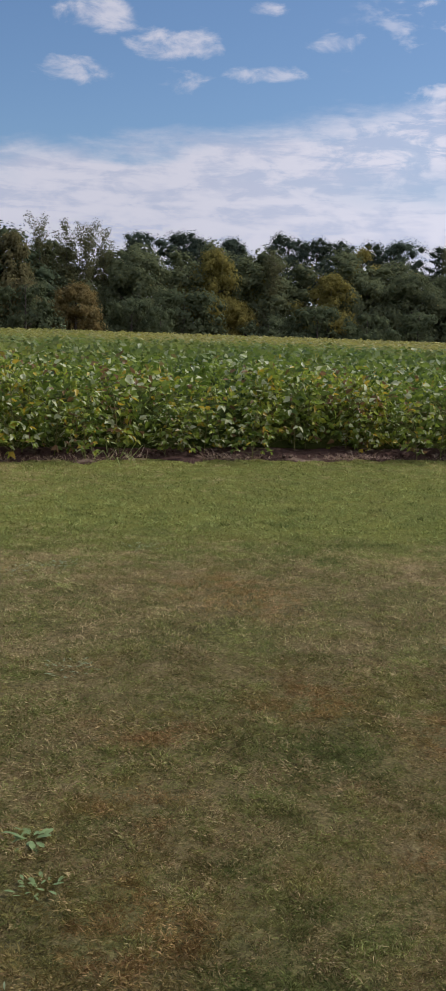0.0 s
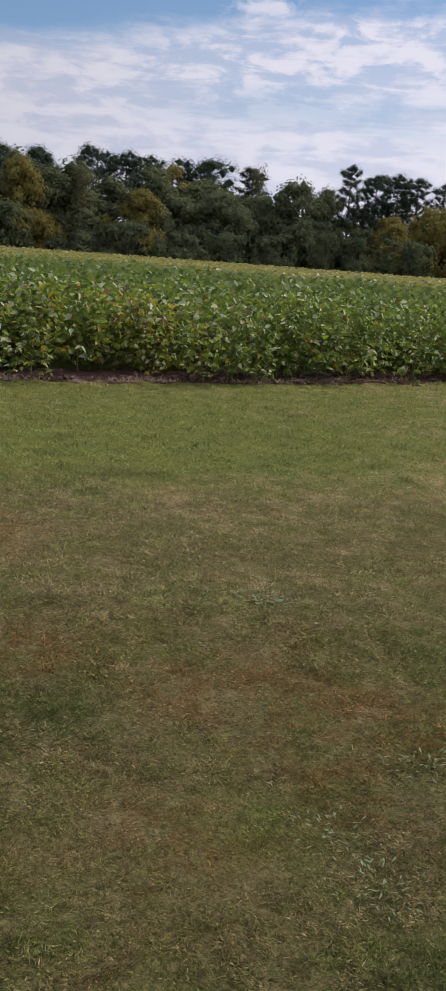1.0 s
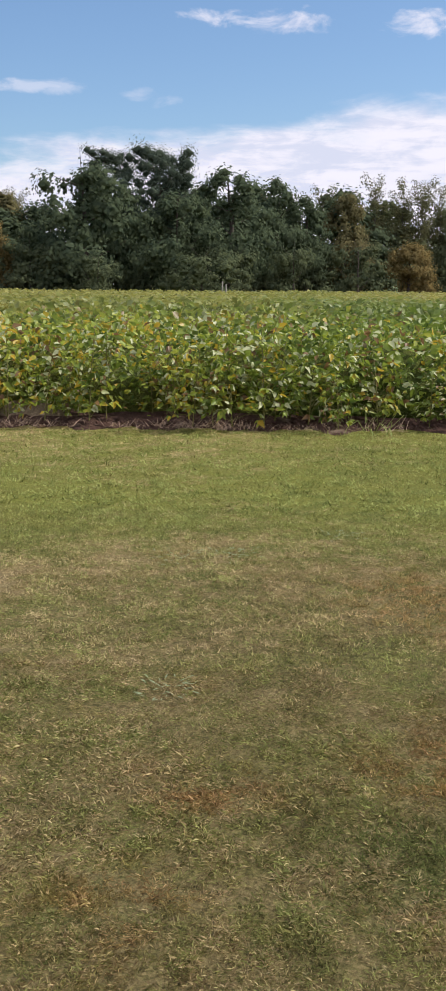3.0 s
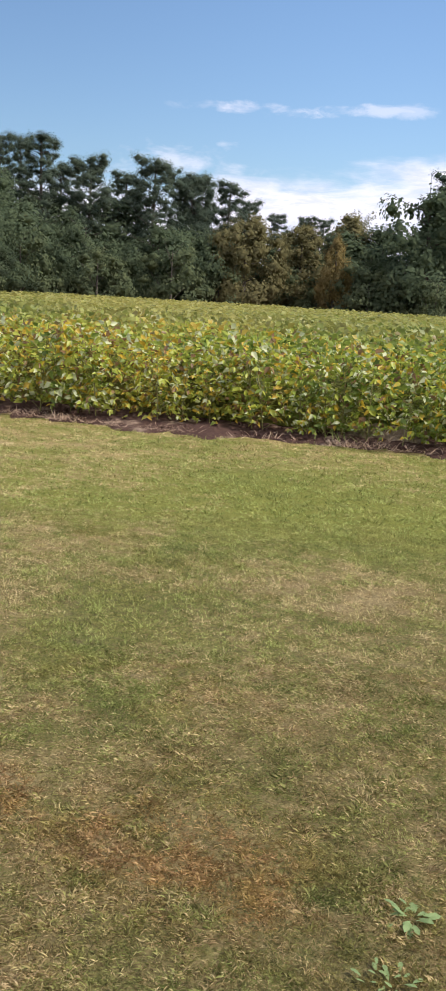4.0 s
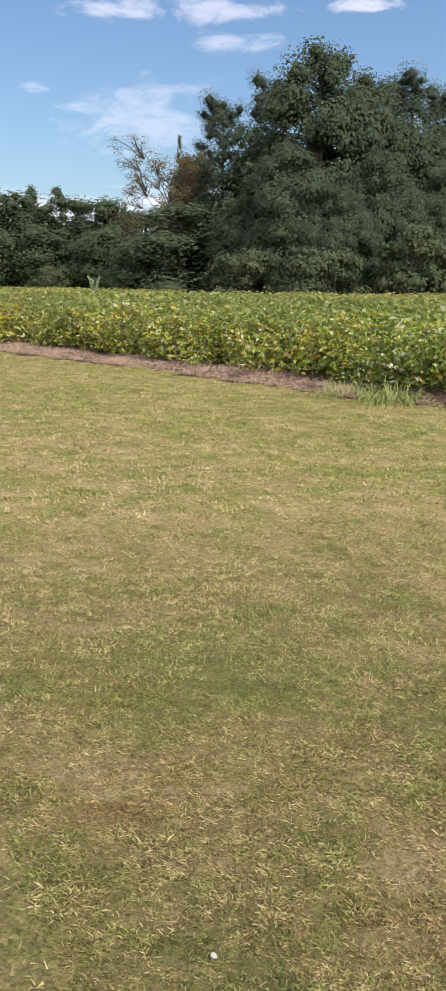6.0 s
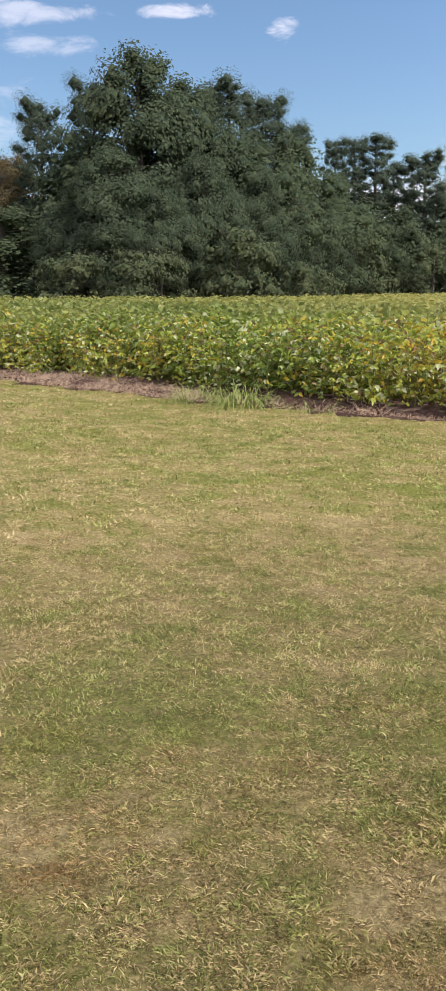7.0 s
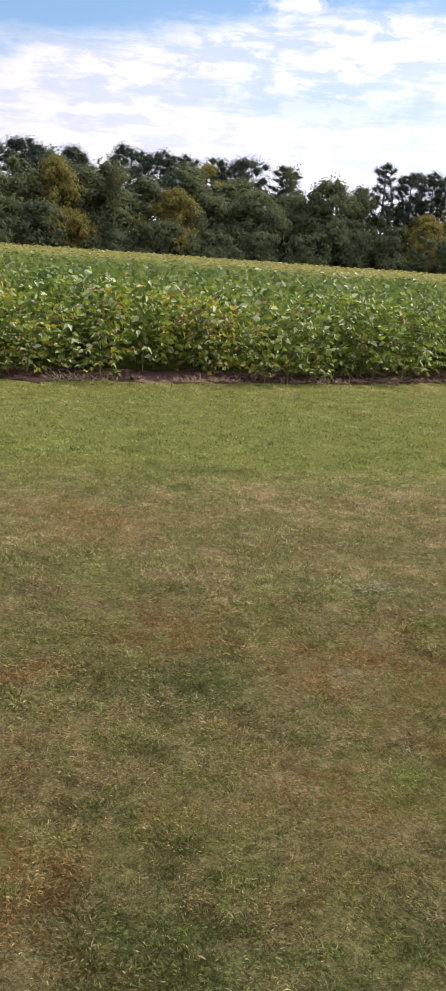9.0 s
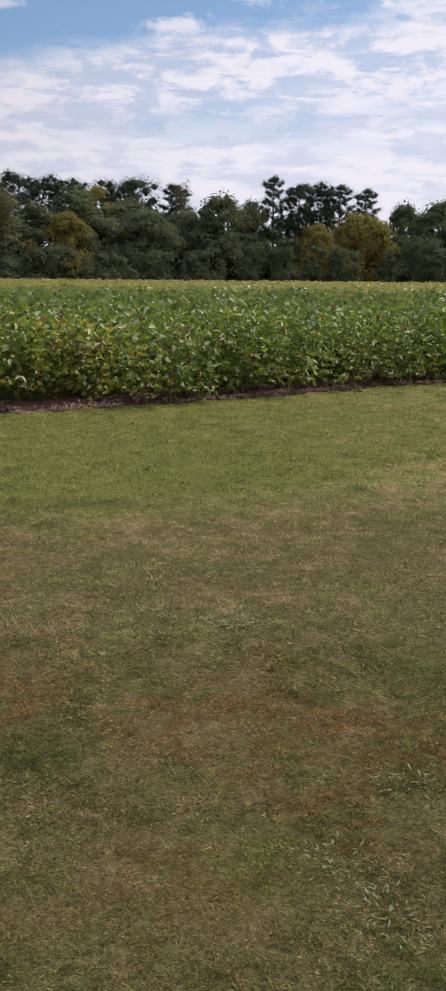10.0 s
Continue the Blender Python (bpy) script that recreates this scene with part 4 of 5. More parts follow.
def pine_shape(h=16.0, w=6.0, per=150, size=0.21):
    "Straight trunk, bare below, with an open crown of flattened tufts on rising limbs."
    wood, leaf = Shape(), Shape()
    wood.tube([(0, 0, -0.2), (0.1, 0.05, h * 0.45), (-0.05, 0.1, h * 0.97)], (0.016 * h, 0.012 * h, 0.003 * h), 6)
    low = rng.uniform(0.36, 0.5)
    c, rad, n = [], [], 30
    for k in range(n):
        t = (k + rng.random()) / n
        z = h * (low + (0.95 - low) * t)
        out = w / 2 * (0.45 + 0.55 * math.sin(math.pi * min(1, 0.15 + 0.8 * t)) ** 0.8) * rng.uniform(0.5, 1.0)
        a = k * 2.4 + rng.uniform(-0.6, 0.6)
        d = np.array((math.cos(a), math.sin(a), 0))
        foot = np.array((0, 0.05, z - 0.35 * out))
        tip = d * out + (0, 0, z + 0.1 * out)
        wood.tube([foot, (foot + tip) / 2 + (0, 0, -0.08 * out), tip], (0.06, 0.04, 0.015), 3)
        side = np.array((-d[1], d[0], 0))
        for share, sway in ((1.0, 0.0), (0.72, 0.42), (0.62, -0.42)):
            c.append(foot + (tip - foot) * share + side * sway * out * rng.uniform(0.5, 1.0) + (0, 0, 0.15 + 0.2 * rng.random()))
            rad.append(rng.uniform(0.5, 0.92) * (1.0 if share == 1 else 0.85))
    c = np.array(c + [(0, 0, h * 0.95), (0.5, 0.3, h * 0.91), (-0.5, 0.2, h * 0.9)])
    rad = np.array(rad + [0.7, 0.8, 0.8])
    clumps(leaf, c, rad * 1.2 * (w / 6) ** 0.8, 0.66, per * (6 / w) ** 0.8, size, 0.5, True, 0.0, 0.6)
    return wood, leaf


def poplar_shape(h=15.0, w=4.0):
    wood, leaf = Shape(), Shape()
    ends = limbs(wood, h, 0.12, w * 0.36, 30, 0.011 * h, top=0.95, rise=1.1)
    c = np.concatenate([ends, ends * (0.6, 0.6, 0.97), ends * (0.3, 0.3, 0.9)])
    clumps(leaf, c, rng.uniform(0.45, 0.8, len(c)), 1.35, 130, 0.2, 0.2, solid=False)
    return wood, leaf


def cedar_shape(h=11.0, w=5.0):
    wood, leaf = Shape(), Shape()
    limbs(wood, h, 0.05, w * 0.3, 14, 0.014 * h, top=0.98, rise=0.1)
    n = 60
    z = rng.uniform(0.03, 0.97, n)
    a = rng.uniform(0, 2 * np.pi, n)
    r = w / 2 * (1.0 - z ** 1.6) * rng.uniform(0.45, 1.0, n)
    clumps(leaf, np.stack([np.cos(a) * r, np.sin(a) * r, z * h], -1), 0.45 + 0.55 * (1 - z), 0.9, 130, 0.2, 0.6)
    return wood, leaf


def bare_shape(h=13.0, w=6.5):
    wood, leaf = Shape(), Shape()
    ends = limbs(wood, h, 0.3, w * 0.36, 26, 0.014 * h, top=0.86, rise=1.5)
    tips = []
    for e in ends:
        for k in range(12):
            t = e + rng.normal(0, 0.62, 3) + (e[0] * 0.15, e[1] * 0.15, 0.5)
            wood.tube([e * (0.8, 0.8, 0.95), (e + t) / 2, t], (0.035, 0.022, 0.01), 3)
            tips.append(t)
    clumps(leaf, np.array(tips), rng.uniform(0.3, 0.55, len(tips)), 0.9, 170, 0.1, solid=False)
    return wood, leaf


def shrub_shape(h=4.5, w=6.0):
    wood, leaf = Shape(), Shape()
    limbs(wood, h, 0.08, w * 0.3, 9, 0.02 * h, rise=0.9)
    n = 34
    z = rng.uniform(0.04, 0.95, n)
    a = rng.uniform(0, 2 * np.pi, n)
    r = w / 2 * np.sqrt(1 - 0.8 * z ** 2) * rng.uniform(0.3, 1.0, n)
    clumps(leaf, np.stack([np.cos(a) * r, np.sin(a) * r, z * (h - 0.4)], -1), rng.uniform(0.5, 0.95, n), 0.8, 110, 0.2)
    return wood, leaf


def top_of(leaf):
    "Height that nearly all of a crown stays under."
    return float(np.quantile(np.concatenate(leaf.v)[:, 2], 0.996))


def prototypes(kind, shape, sizes, leaf_mat, bark_mat):
    "Trees of one kind in several proportions: trunk, crown, height, width."
    made = []
    for h, w in sizes:
        wood, leaf = shape(h, w)
        made.append((wood.mesh(kind + "_trunk", bark_mat, True), leaf.mesh(kind + "_crown", leaf_mat), top_of(leaf), w))
    return made


def plant(kind, made, rows, label, category, group, wider=1.2):
    for x, y, h, w in rows:
        w = w * wider
        trunk, crown, high, w0 = min(made, key=lambda p: abs(math.log(w / h * p[2] / p[3])) + rng.uniform(0, 0.3))
        base = new(kind)
        base.matrix_basis = pose(x, y, 0, 0, 0, rng.uniform(0, 360)) @ Matrix.Diagonal((w / w0, w / w0, h / high, 1))
        part("trunk", trunk, base)
        part("crown", crown, base)
        tagged(base, label, category, group)


def azimuth(row):
    return math.degrees(math.atan2(-row[0], row[1]))


OAK_SIZES = ((14, 7), (12, 8), (12, 8), (11, 9.5), (10, 10.5), (9, 12))
oaks = prototypes("oak", oak_shape, OAK_SIZES, OAK_LEAF, BARK)
near_oaks = prototypes("oak", lambda h, w: oak_shape(h, w, n=95, per=270, size=0.165), ((15, 8.5), (14, 9), (12, 9), (10, 10)), VINE_LEAF, BARK)
far_rows = OAK[9:] + OAK_B
plant("hardwood_tree", near_oaks, OAK[:9], "dense dark green broadleaf tree draped with vines", "tree", "broadleaf trees of the wood")
plant("hardwood_tree", oaks, [row for row in far_rows if azimuth(row) >= 21], "dense dark green broadleaf tree at the field's far edge", "tree", "broadleaf trees of the wood", 1.5)
# the farthest oaks take the olive leaves with haze in their colour
plant("hardwood_tree", prototypes("olive", oak_shape, ((13, 7), (11, 9), (10, 10.5), (9, 12)), HAZY_OLIVE_LEAF, BARK), [row for row in far_rows if azimuth(row) < 21],
      "olive green broadleaf tree at the field's far edge, lightened for haze", "tree", "broadleaf trees of the wood", 1.45)
plant("pine_tree", prototypes("pine", pine_shape, ((17, 5.5), (16, 7), (15, 8), (13, 9), (13, 9.5), (11, 10)), PINE_LEAF, BARK), PINE[5:] + PINE_B,
      "tall dark pine with a bare trunk and tufted crown", "pine tree", "pines of the wood", 1.2)
plant("pine_tree", prototypes("pine", lambda h, w: pine_shape(h, w, per=210, size=0.18), ((16, 6.5), (15, 8), (14, 9)), PINE_LEAF, BARK), PINE[:5],
      "tall dark pine rising above broadleaf trees", "pine tree", "pines of the wood", 1.35)
plant("hardwood_tree", prototypes("brown", lambda h, w: oak_shape(h, w, per=200, size=0.19), ((12, 8),), BROWN_LEAF, BARK), [(AUTUMN[0][0] * 0.93, AUTUMN[0][1] * 0.93, AUTUMN[0][2] * 0.92, 4.6)],
      "thinning broadleaf tree with dull brown leaves", "tree", "autumn trees of the wood", 1.4)
plant("hardwood_tree", prototypes("autumn", oak_shape, ((12, 7), (11, 8.5), (10, 10), (9, 11)), YELLOW_LEAF, BARK), AUTUMN[5:14],
      "broadleaf tree turning yellow green in the tree line", "tree", "autumn trees of the wood", 1.2)
plant("hardwood_tree", prototypes("tawny", oak_shape, ((12, 8), (10, 10), (9, 11)), TAWNY_LEAF, BARK), [(x * 0.9, y * 0.9, h * 0.9, w) for x, y, h, w in AUTUMN[1:4]] + AUTUMN[4:5],
      "broadleaf tree with dull tawny leaves in the tree line", "tree", "autumn trees of the wood", 1.2)
plant("hardwood_tree", prototypes("orange", oak_shape, ((11, 8), (9, 9)), ORANGE_LEAF, BARK), AUTUMN[14:], "small broadleaf tree with orange autumn leaves", "tree", "autumn trees of the wood", 1.2)
plant("poplar_tree", prototypes("poplar", poplar_shape, ((15, 3.6), (15, 4.2), (14, 5), (12, 5.5)), POPLAR_LEAF, PALE_BARK), POPLAR,
      "slender upright tree with thin olive brown leaves", "tree", "slender trees of the wood", 1.3)
plant("cedar_tree", prototypes("cedar", cedar_shape, ((11, 4.5), (11, 5.5), (10, 6.5)), CEDAR_LEAF, BARK), CEDAR, "dark conical evergreen at the end of the field", "evergreen tree", "evergreens of the wood", 1.3)
plant("bare_tree", prototypes("bare", bare_shape, ((13, 6.5),), BROWN_LEAF, PALE_BARK), [(-86.0, 16.6, 13.0, 6.2)], "half bare grey tree with few brown leaves", "tree", "", 1.45)
shrubs = prototypes("shrub", shrub_shape, ((5, 5), (4.5, 6), (4, 7), (3.5, 8)), SHRUB_LEAF, BARK)
plant("shrub", shrubs, [(x, y, h * rng.uniform(0.85, 1.4), w * rng.uniform(0.95, 1.25)) for x, y, h, w in SHRUB + SHRUB_B], "bushy green undergrowth shrub at the wood's edge", "shrub", "shrubs along the wood", 1.3)


INNER = [(-40, 9), (-20, 9), (-13, 9.5), (-6, 10.5), (0, 13), (20, 14), (28, 13.5), (36, 13), (40, 10), (47, 10), (52, 12), (60, 14), (65, 15), (73, 14), (75.5, 9), (79, 7.8), (82, 9.6), (110, 10)]   # tree height by azimuth


def build_inner_wood():
    "Trees further inside the wood, behind its edge."
    rows, low = [], []
    cheap, olive, fine = [], [], []
    for _ in range(3):
        wood, leaf = oak_shape(n=36, per=110, size=0.21, size_up=1.15)
        fine.append((wood.mesh("inner_trunk", BARK, True), leaf.mesh("inner_crown", OAK_LEAF), top_of(leaf), 8))
    for _ in range(4):
        wood, leaf = oak_shape(n=24, per=56, size=0.29, size_up=1.4)
        cheap.append((wood.mesh("inner_trunk", BARK, True), leaf.mesh("inner_crown", OAK_LEAF), top_of(leaf), 8))
        # same crown again in the haze-lightened olive
        olive.append((cheap[-1][0], leaf.mesh("inner_crown", HAZY_OLIVE_LEAF), top_of(leaf), 8))
    for az in np.arange(-34, 106, 1.9):
        d = float(np.interp(az, [p[0] for p in REACH], [p[1] for p in REACH]))
        for step in (-0.5, 0.45):
            a, r = radians(az + step + rng.uniform(-0.25, 0.25)), d + 17 + rng.uniform(-3, 5)
            if az < 56:
                low.append((-math.sin(a) * r, math.cos(a) * r, rng.uniform(2.4, 5.6), rng.uniform(4.0, 6.0)))
        for extra in ((22,) if az < 78 else (16, 30)):
            a = radians(az + rng.uniform(-0.8, 0.8))
            r = d + extra + rng.uniform(-3, 3)
            top = float(np.interp(az, [p[0] for p in INNER], [p[1] for p in INNER]))
            rows.append((-math.sin(a) * r, math.cos(a) * r, top * rng.uniform(0.8, 1.05), rng.uniform(7, 9)))
    plant("shrub", shrubs, low, "dark undergrowth shrub between the trunks of the wood", "shrub", "shrubs along the wood", 1.3)
    plant("hardwood_tree", fine, [row for row in rows if azimuth(row) >= 54], "dark broadleaf tree inside the wood", "tree", "broadleaf trees of the wood", 1.4)
    plant("hardwood_tree", cheap, [row for row in rows if 21 <= azimuth(row) < 54], "dark broadleaf tree inside the wood", "tree", "broadleaf trees of the wood", 1.4)
    plant("hardwood_tree", olive, [row for row in rows if azimuth(row) < 21], "olive green broadleaf tree inside the wood, lightened for haze", "tree", "broadleaf trees of the wood", 1.4)


build_inner_wood()


# ---- small things on the lawn and along the crop ----
def leaf_mesh(name, mat, outline, fold=0.15, curl=-0.2):
    "One leaf about a unit long, folded along its rib and curling down."
    s = Shape()
    left = [(-w, t, fold * w + curl * t * t) for t, w in outline]
    rib = [(0, t, curl * t * t) for t, w in outline]
    right = [(w, t, fold * w + curl * t * t) for t, w in outline]
    n = len(outline)
    quads = [(k, n + k, n + k + 1, k + 1) for k in range(n - 1)] + [(n + k, 2 * n + k, 2 * n + k + 1, n + k + 1) for k in range(n - 1)]
    s.add(np.array(left + rib + right), None, quads)
    return s.mesh(name, mat, True)


def m_leaf(name, a, b):
    mat, nt = material(name)
    n1 = noise_fac(nt, 60, 4, 0.6)
    finish(nt, blend(nt, n1, a, b), 0.55, n1, 0.004, through_light=0.2, spec=0.3)
    return mat


WEED = m_leaf("weed_leaf", (0.12, 0.18, 0.065), (0.29, 0.37, 0.15))
GREY_WEED = m_leaf("grey_weed_leaf", (0.17, 0.22, 0.105), (0.33, 0.38, 0.215))
BROAD = [(0.0, 0.03), (0.12, 0.06), (0.25, 0.15), (0.33, 0.11), (0.48, 0.2), (0.56, 0.15), (0.7, 0.21), (0.85, 0.13), (1.0, 0.01)]
NARROW = [(0.0, 0.02), (0.2, 0.07), (0.5, 0.1), (0.8, 0.07), (1.0, 0.005)]
broad_leaf, narrow_leaf = leaf_mesh("weed_leaf", WEED, BROAD), leaf_mesh("weed_leaf", GREY_WEED, NARROW, 0.1, -0.12)


def weed(x, y, size, n, leaf, label, spread=0.0):
    base = new("weed")
    base.matrix_basis = pose(x, y, float(relief(np.array(x), np.array(y))) + 0.004)
    for k in range(n):
        turn = k * 137.5 + rng.uniform(-20, 20)
        off = spread * rng.random()
        ob = part("leaf", leaf, base)
        ob.matrix_basis = (pose(0, 0, 0, 0, 0, turn) @ pose(rng.uniform(-0.3, 0.3) * spread, off, 0.005 * (k % 4), rng.uniform(4, 24), rng.uniform(-15, 15), rng.uniform(-30, 30))
                           @ Matrix.Scale(size * 0.62 * rng.uniform(0.6, 1.1), 4))
    tagged(base, label, "weed", "weeds in the lawn")


weed(-1.13, 2.18, 0.078, 20, broad_leaf, "small broad-leaved green weed rosette in the lawn", 0.05)
weed(-1.01, 1.95, 0.05, 20, broad_leaf, "bright green broad-leaved weed in the lawn", 0.06)
weed(-1.95, 1.40, 0.034, 20, broad_leaf, "dark green broad-leaved weed in dry grass", 0.04)
weed(-1.49, 3.66, 0.055, 40, narrow_leaf, "grey green spreading weed in the lawn", 0.12)
weed(-0.89, 1.45, 0.04, 44, narrow_leaf, "grey green spreading weed in the lawn", 0.09)
weed(-2.45, 5.25, 0.065, 40, narrow_leaf, "grey green spreading weed in the lawn", 0.16)
weed(-2.2, 5.47, 0.065, 40, narrow_leaf, "grey green spreading weed in the lawn", 0.16)
weed(0.49, 4.30, 0.06, 70, narrow_leaf, "pale grey green weed mat in dry grass", 0.14)
weed(0.24, 4.34, 0.055, 18, narrow_leaf, "pale grey green weed mat in dry grass", 0.12)
weed(0.60, 2.42, 0.036, 60, narrow_leaf, "pale grey green creeping weed patch in the lawn", 0.13)
weed(0.68, 2.19, 0.036, 60, narrow_leaf, "pale grey green creeping weed patch in the lawn", 0.13)
weed(0.92, 2.86, 0.04, 36, narrow_leaf, "pale grey green creeping weed patch in the lawn", 0.12)
weed(-1.83, 6.17, 0.065, 30, narrow_leaf, "grey green spreading weed in the lawn", 0.15)

TUFT = m_leaf("tuft_blades", (0.18, 0.24, 0.06), (0.34, 0.37, 0.12))
DRY = m_leaf("dry_grass", (0.36, 0.24, 0.165), (0.62, 0.46, 0.34))


def blades(s, x, y, n, length, spread, lean, wide=0.008):
    "Arching blades from one spot."
    a = rng.uniform(0, 2 * np.pi, n)
    r = spread * np.sqrt(rng.random(n))
    for k in range(n):
        fx, fy = x + math.cos(a[k]) * r[k], y + math.sin(a[k]) * r[k]
        t = a[k] + rng.normal(0, 0.7)
        d = np.array((math.cos(t), math.sin(t), 0))
        out, L = lean * rng.uniform(0.1, 1.3), length * rng.uniform(0.3, 1.25) * (1.05 - 0.6 * (r[k] / spread) ** 2)
        side = np.array((-d[1], d[0], 0)) * wide
        foot = np.array((fx, fy, float(relief(fx, fy))))
        p1 = foot + d * out * L * 0.3 + (0, 0, L * 0.6)
        p2 = foot + d * out * L * 0.65 + (0, 0, L * (0.85 - 0.2 * out))
        p3 = foot + d * out * L * 1.0 + (0, 0, L * (0.85 - 0.55 * out))
        s.add([foot - side, foot + side, p1 + side, p1 - side, p2 + side * 0.7, p2 - side * 0.7, p3], [(5, 4, 6)], [(0, 1, 2, 3), (3, 2, 4, 5)])


def build_edge_grass():
    for x, y, n, ln in ((-12.9, 4.85, 60, 0.42), (-13.6, 4.5, 40, 0.36), (-12.0, 5.4, 14, 0.25), (-3.4, 10.6, 8, 0.35), (-7.5, 8.95, 16, 0.3), (5.6, 15.3, 24, 0.3)):
        s = Shape()
        blades(s, x, y, n * 3, ln, 0.34, 2.3, 0.005)
        tagged(new("grass_tuft", s.mesh("grass_tuft", TUFT)), "tall light green grass tuft at the crop's edge", "grass tuft", "grass tufts along the crop")
    s = Shape()
    n = 52000
    u = rng.uniform(-36, 5, n)
    wide = np.interp(u, (-36, -15, -13.6, 5), (1.25, 1.15, 0.35, 0.2))
    d = rng.random(n) * wide - 0.08
    keep = rng.random(n) < np.where(u < -13.6, 1.0, 0.2 * np.clip(fbm(u * 1.5, u * 0, 73) * 3 - 0.8, 0, 1))
    u, d = u[keep], d[keep]
    n = len(u)
    x, y = u - 0.52 * d, np.interp(u, EDGE[:, 0], EDGE[:, 1]) + 0.85 * d
    turn = rng.uniform(0, 2 * np.pi, n)
    along = np.stack([np.cos(turn), np.sin(turn), rng.uniform(0.0, 1.0, n)], -1)
    tall = np.clip(fbm(x * 1.4, y * 1.4, 71) * 2 - 0.4, 0.25, 1.4)
    scatter(s, BLADE, np.stack([x, y, relief(x, y) + 0.03 + 0.05 * np.clip(d, 0, 0.5)], -1), along, np.stack([rng.normal(0, 0.5, n), rng.normal(0, 0.5, n), np.ones(n)], -1),
            0.2 * tall * rng.uniform(0.5, 1.4, n), 0.04)
    tagged(new("dry_grass", s.mesh("dry_grass", DRY)), "dead tan grass on the strip beside the crop", "dry grass", kind="stuff")


def build_clods():
    "Clods of earth and crop litter on the bare strip."
    s = Shape()
    oct_v = np.array([(1, 0, 0), (0, 1, 0), (-1, 0, 0), (0, -1, 0), (0, 0, 0.8), (0, 0, -0.6)])
    oct_t = [(0, 1, 4), (1, 2, 4), (2, 3, 4), (3, 0, 4), (1, 0, 5), (2, 1, 5), (3, 2, 5), (0, 3, 5)]
    for _ in range(2600):
        x = rng.uniform(-22, 6)
        y = float(np.interp(x, EDGE[:, 0], EDGE[:, 1]))
        d = rng.uniform(0.1, float(strip_width(x)) + 0.4)
        r = 0.012 + 0.04 * rng.random() ** 3
        turn = np.array(Euler(rng.uniform(0, 6, 3)).to_matrix())
        v = (oct_v * rng.uniform(0.6, 1.2, (6, 1)) * r) @ turn.T
        s.add(v + (x - 0.52 * d, y + 0.85 * d, 0.05 + float(relief(x, y))), oct_t)
    tagged(new("soil_clods", s.mesh("soil_clods", SOIL)), "loose brown clods of earth on the bare strip", "soil", kind="stuff")


build_edge_grass()
build_clods()


def build_mound(x, y):
    "Low heap of pale earth at the foot of the crop."
    s = Shape()
    rings, sides = 9, 26
    a = np.arange(sides) * 2 * np.pi / sides
    v = []
    for k in range(rings):
        q = k / (rings - 1)
        r = 0.48 * q * (1 + 0.18 * np.sin(a * 2 + 1) + 0.1 * np.sin(a * 5))
        px, py = x + r * np.cos(a) * 1.25 * 0.9, y + r * np.sin(a) * 0.75
        v.append(np.stack([px, py, 0.02 + 0.2 * (1 - q * q) ** 1.4 + 0.05 * (fbm(px * 9, py * 9, 91) - 0.5) * (q < 1) - 0.06 * (q == 1)], -1))
    i = np.arange(sides)
    quads = [np.stack([k * sides + i, k * sides + (i + 1) % sides, (k + 1) * sides + (i + 1) % sides, (k + 1) * sides + i], -1) for k in range(rings - 1)]
    s.add(np.concatenate(v), None, np.concatenate(quads)[:, ::-1])
    mat, nt = material("pale_earth")
    n1 = noise_fac(nt, 30, 6, 0.7)
    finish(nt, blend(nt, n1, (0.12, 0.085, 0.055), (0.36, 0.28, 0.20)), 0.95, n1, 0.04, spec=0.05)
    tagged(new("soil_mound", s.mesh("soil_mound", mat, True)), "low mound of pale tan earth beside the crop", "soil mound")


build_mound(-7.0, 9.4)


def build_stones():
    mat, nt = material("pale_stone")
    n1 = noise_fac(nt, 90, 4)
    finish(nt, blend(nt, n1, (0.30, 0.28, 0.23), (0.50, 0.47, 0.40)), 0.8, n1, 0.003)
    for x, y, r in ((-2.63, -0.13, 0.010), (-3.45, 1.63, 0.008)):
        bm = bmesh.new()
        bmesh.ops.create_icosphere(bm, subdivisions=2, radius=1)
        for v in bm.verts:
            v.co *= 0.85 + 0.3 * noise.noise(v.co * 1.7 + Vector((x, y, 0)))
            v.co = Vector((v.co.x * 1.3 * r, v.co.y * r, v.co.z * 0.6 * r))
        me = bpy.data.meshes.new("pebble")
        bm.to_mesh(me)
        bm.free()
        me.materials.append(mat)
        ob = new("pebble", me)
        ob.location = (x, y, float(relief(np.array(x), np.array(y))) + r * 0.9)
        tagged(ob, "small pale pebble lying in the grass", "pebble", "pebbles in the lawn")


build_stones()


WEATHERED = m_bark("weathered_wood", (0.24, 0.225, 0.20), (0.46, 0.44, 0.39), 9)


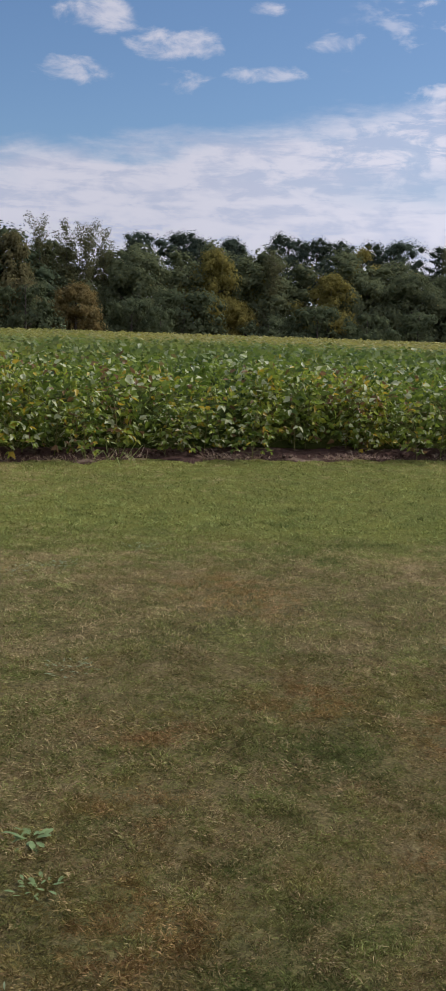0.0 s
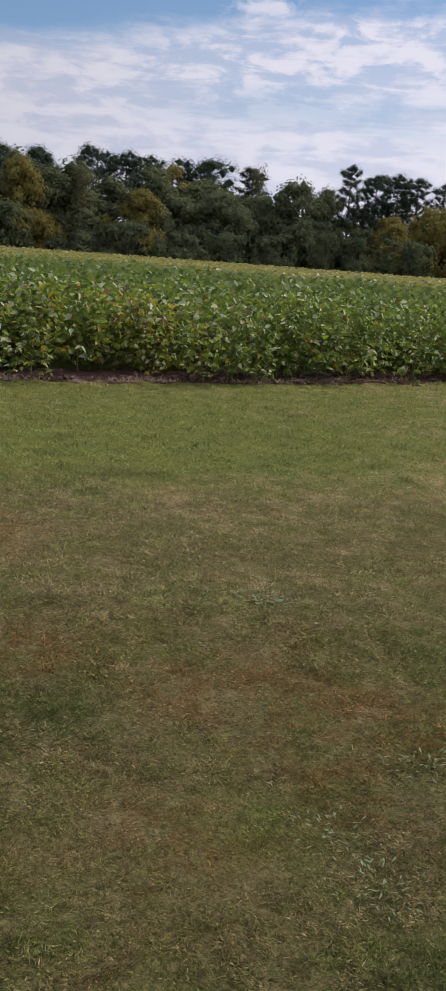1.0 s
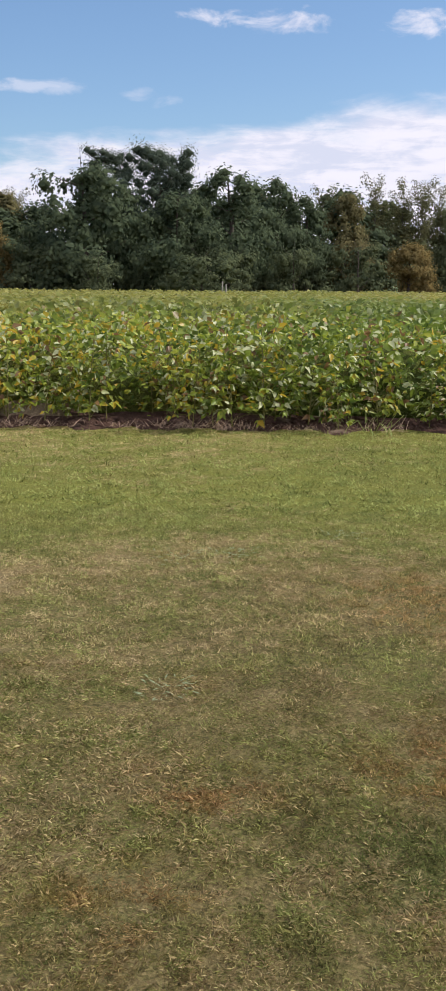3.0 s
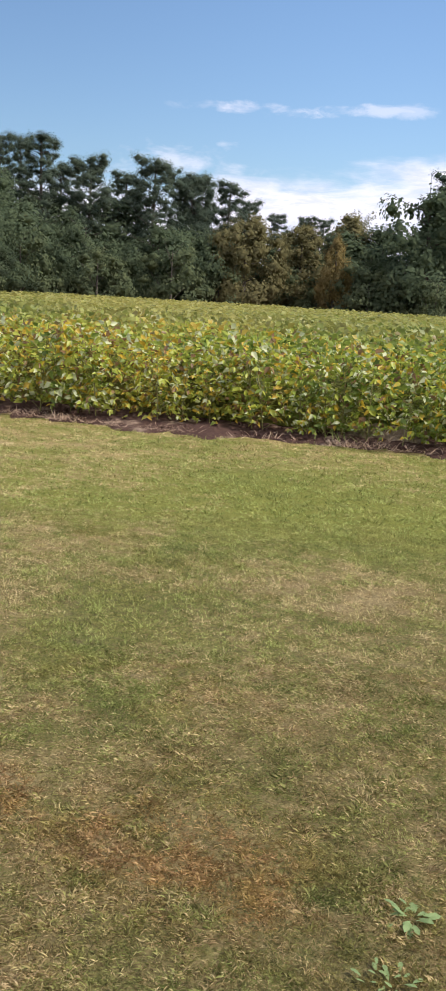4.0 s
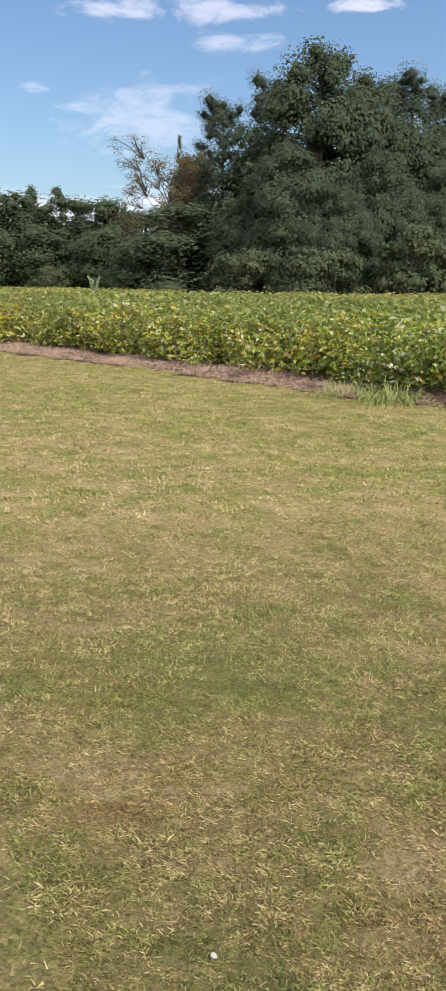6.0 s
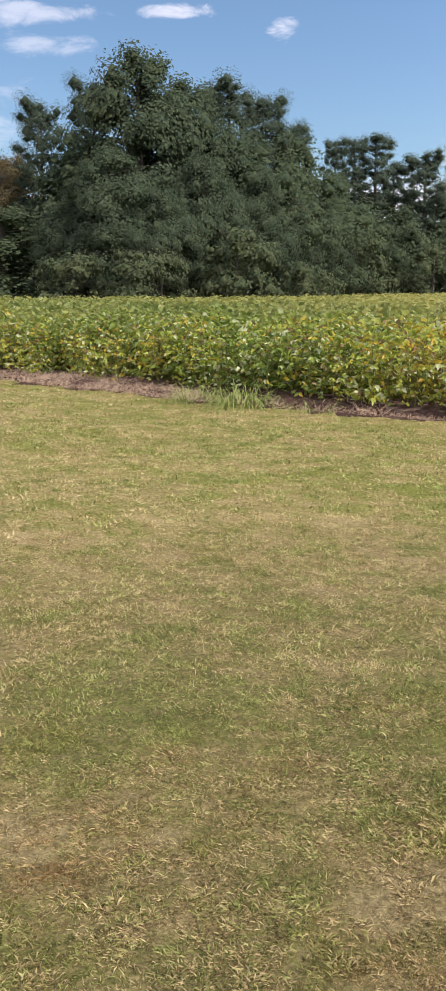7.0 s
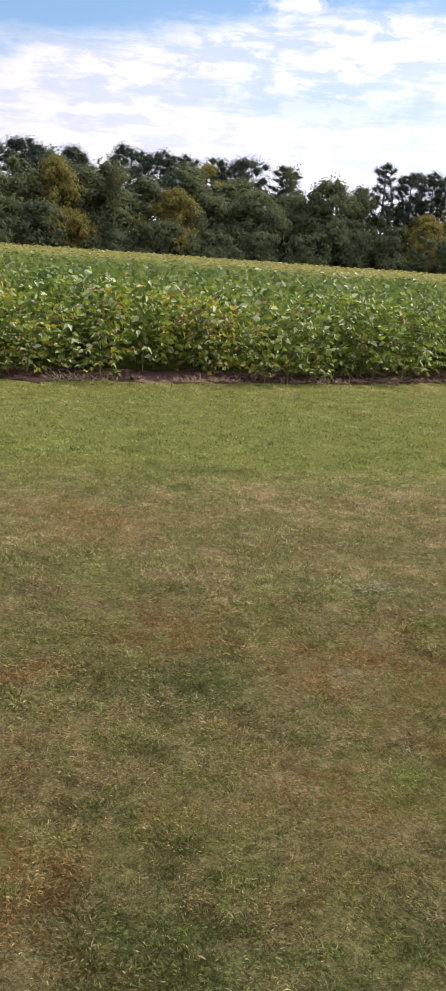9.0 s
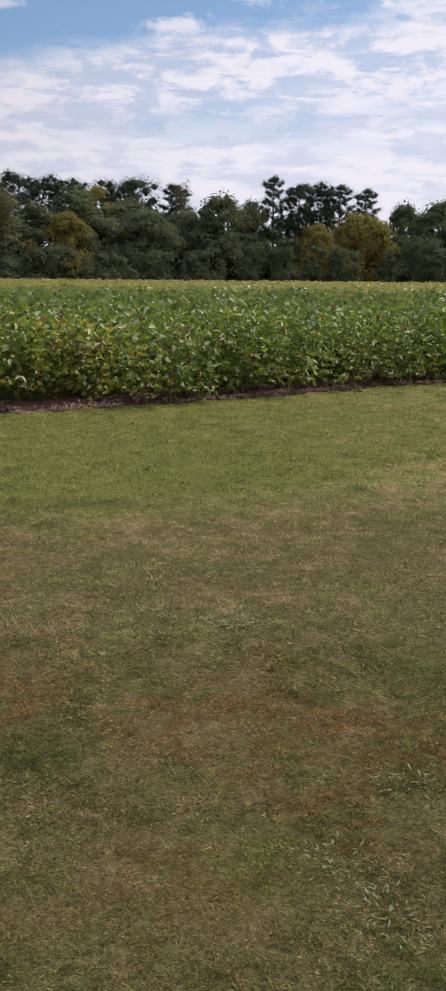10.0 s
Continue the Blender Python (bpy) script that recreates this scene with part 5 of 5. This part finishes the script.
def build_stake():
    "A weathered stake in the field with a shorter one beside it."
    for dx, dy, high in ((0, 0, 1.82), (0.32, 0.1, 1.6)):
        s = Shape()
        s.tube([(0, 0, 0), (0.01, 0, high * 0.5), (0.015, 0.005, high)], (0.075, 0.07, 0.065), 8)
        s.tube([(0.015, 0.005, high), (0.015, 0.005, high + 0.03)], (0.065, 0.03), 8)
        ob = new("stake", s.mesh("stake", WEATHERED))
        ob.location = (-43.4 + dx, 78.7 + dy, 0)
        tagged(ob, "weathered pale wooden stake standing in the crop", "stake", "stakes in the crop")


def build_bush():
    wood, _ = shrub_shape(1.6, 1.3)
    leaf = Shape()
    clumps(leaf, np.array([(0, 0, 0.9), (0.35, 0.1, 0.8), (-0.35, 0, 0.85), (0.1, 0.2, 1.4), (-0.2, 0, 1.45)]), [0.45, 0.35, 0.35, 0.34, 0.3], 0.9, 150, 0.16)
    base = new("shrub")
    base.location = (-36.7, 104.2, 0)
    part("trunk", wood.mesh("bush_trunk", BARK), base)
    part("crown", leaf.mesh("bush_crown", GREY_WEED), base)
    tagged(base, "small pale grey green bush in the field", "shrub")


def build_tall_weed(x, y, high):
    "Several upright stalks with narrow leaves, spreading from one foot."
    base = new("tall_weed")
    base.location = (x, y, 0)
    for k in range(6):
        turn = k * 1.05 + rng.uniform(-0.3, 0.3)
        d = np.array((math.cos(turn), math.sin(turn), 0))
        tip = d * high * rng.uniform(0.1, 0.24) + (0, 0, high * rng.uniform(0.8, 1.0))
        s = Shape()
        s.tube([(0, 0, 0), tip * (0.35, 0.35, 0.5), tip], (0.02, 0.016, 0.008), 5)
        n = 26
        t = rng.uniform(0.45, 1.0, n)[:, None]
        at = tip * t * np.concatenate([t, t, np.ones_like(t)], 1)
        scatter(s, BLADE, at, ball(n) * (0.5, 0.5, 0.3) + (0, 0, 0.7), ball(n), 0.2, 0.5)
        part("stalk", s.mesh("tall_weed_stalk", GREY_WEED), base)
    tagged(base, "tall pale grey green weed standing above the crop", "weed")


build_stake()
build_bush()
build_tall_weed(-60.1, 7.0, 1.95)
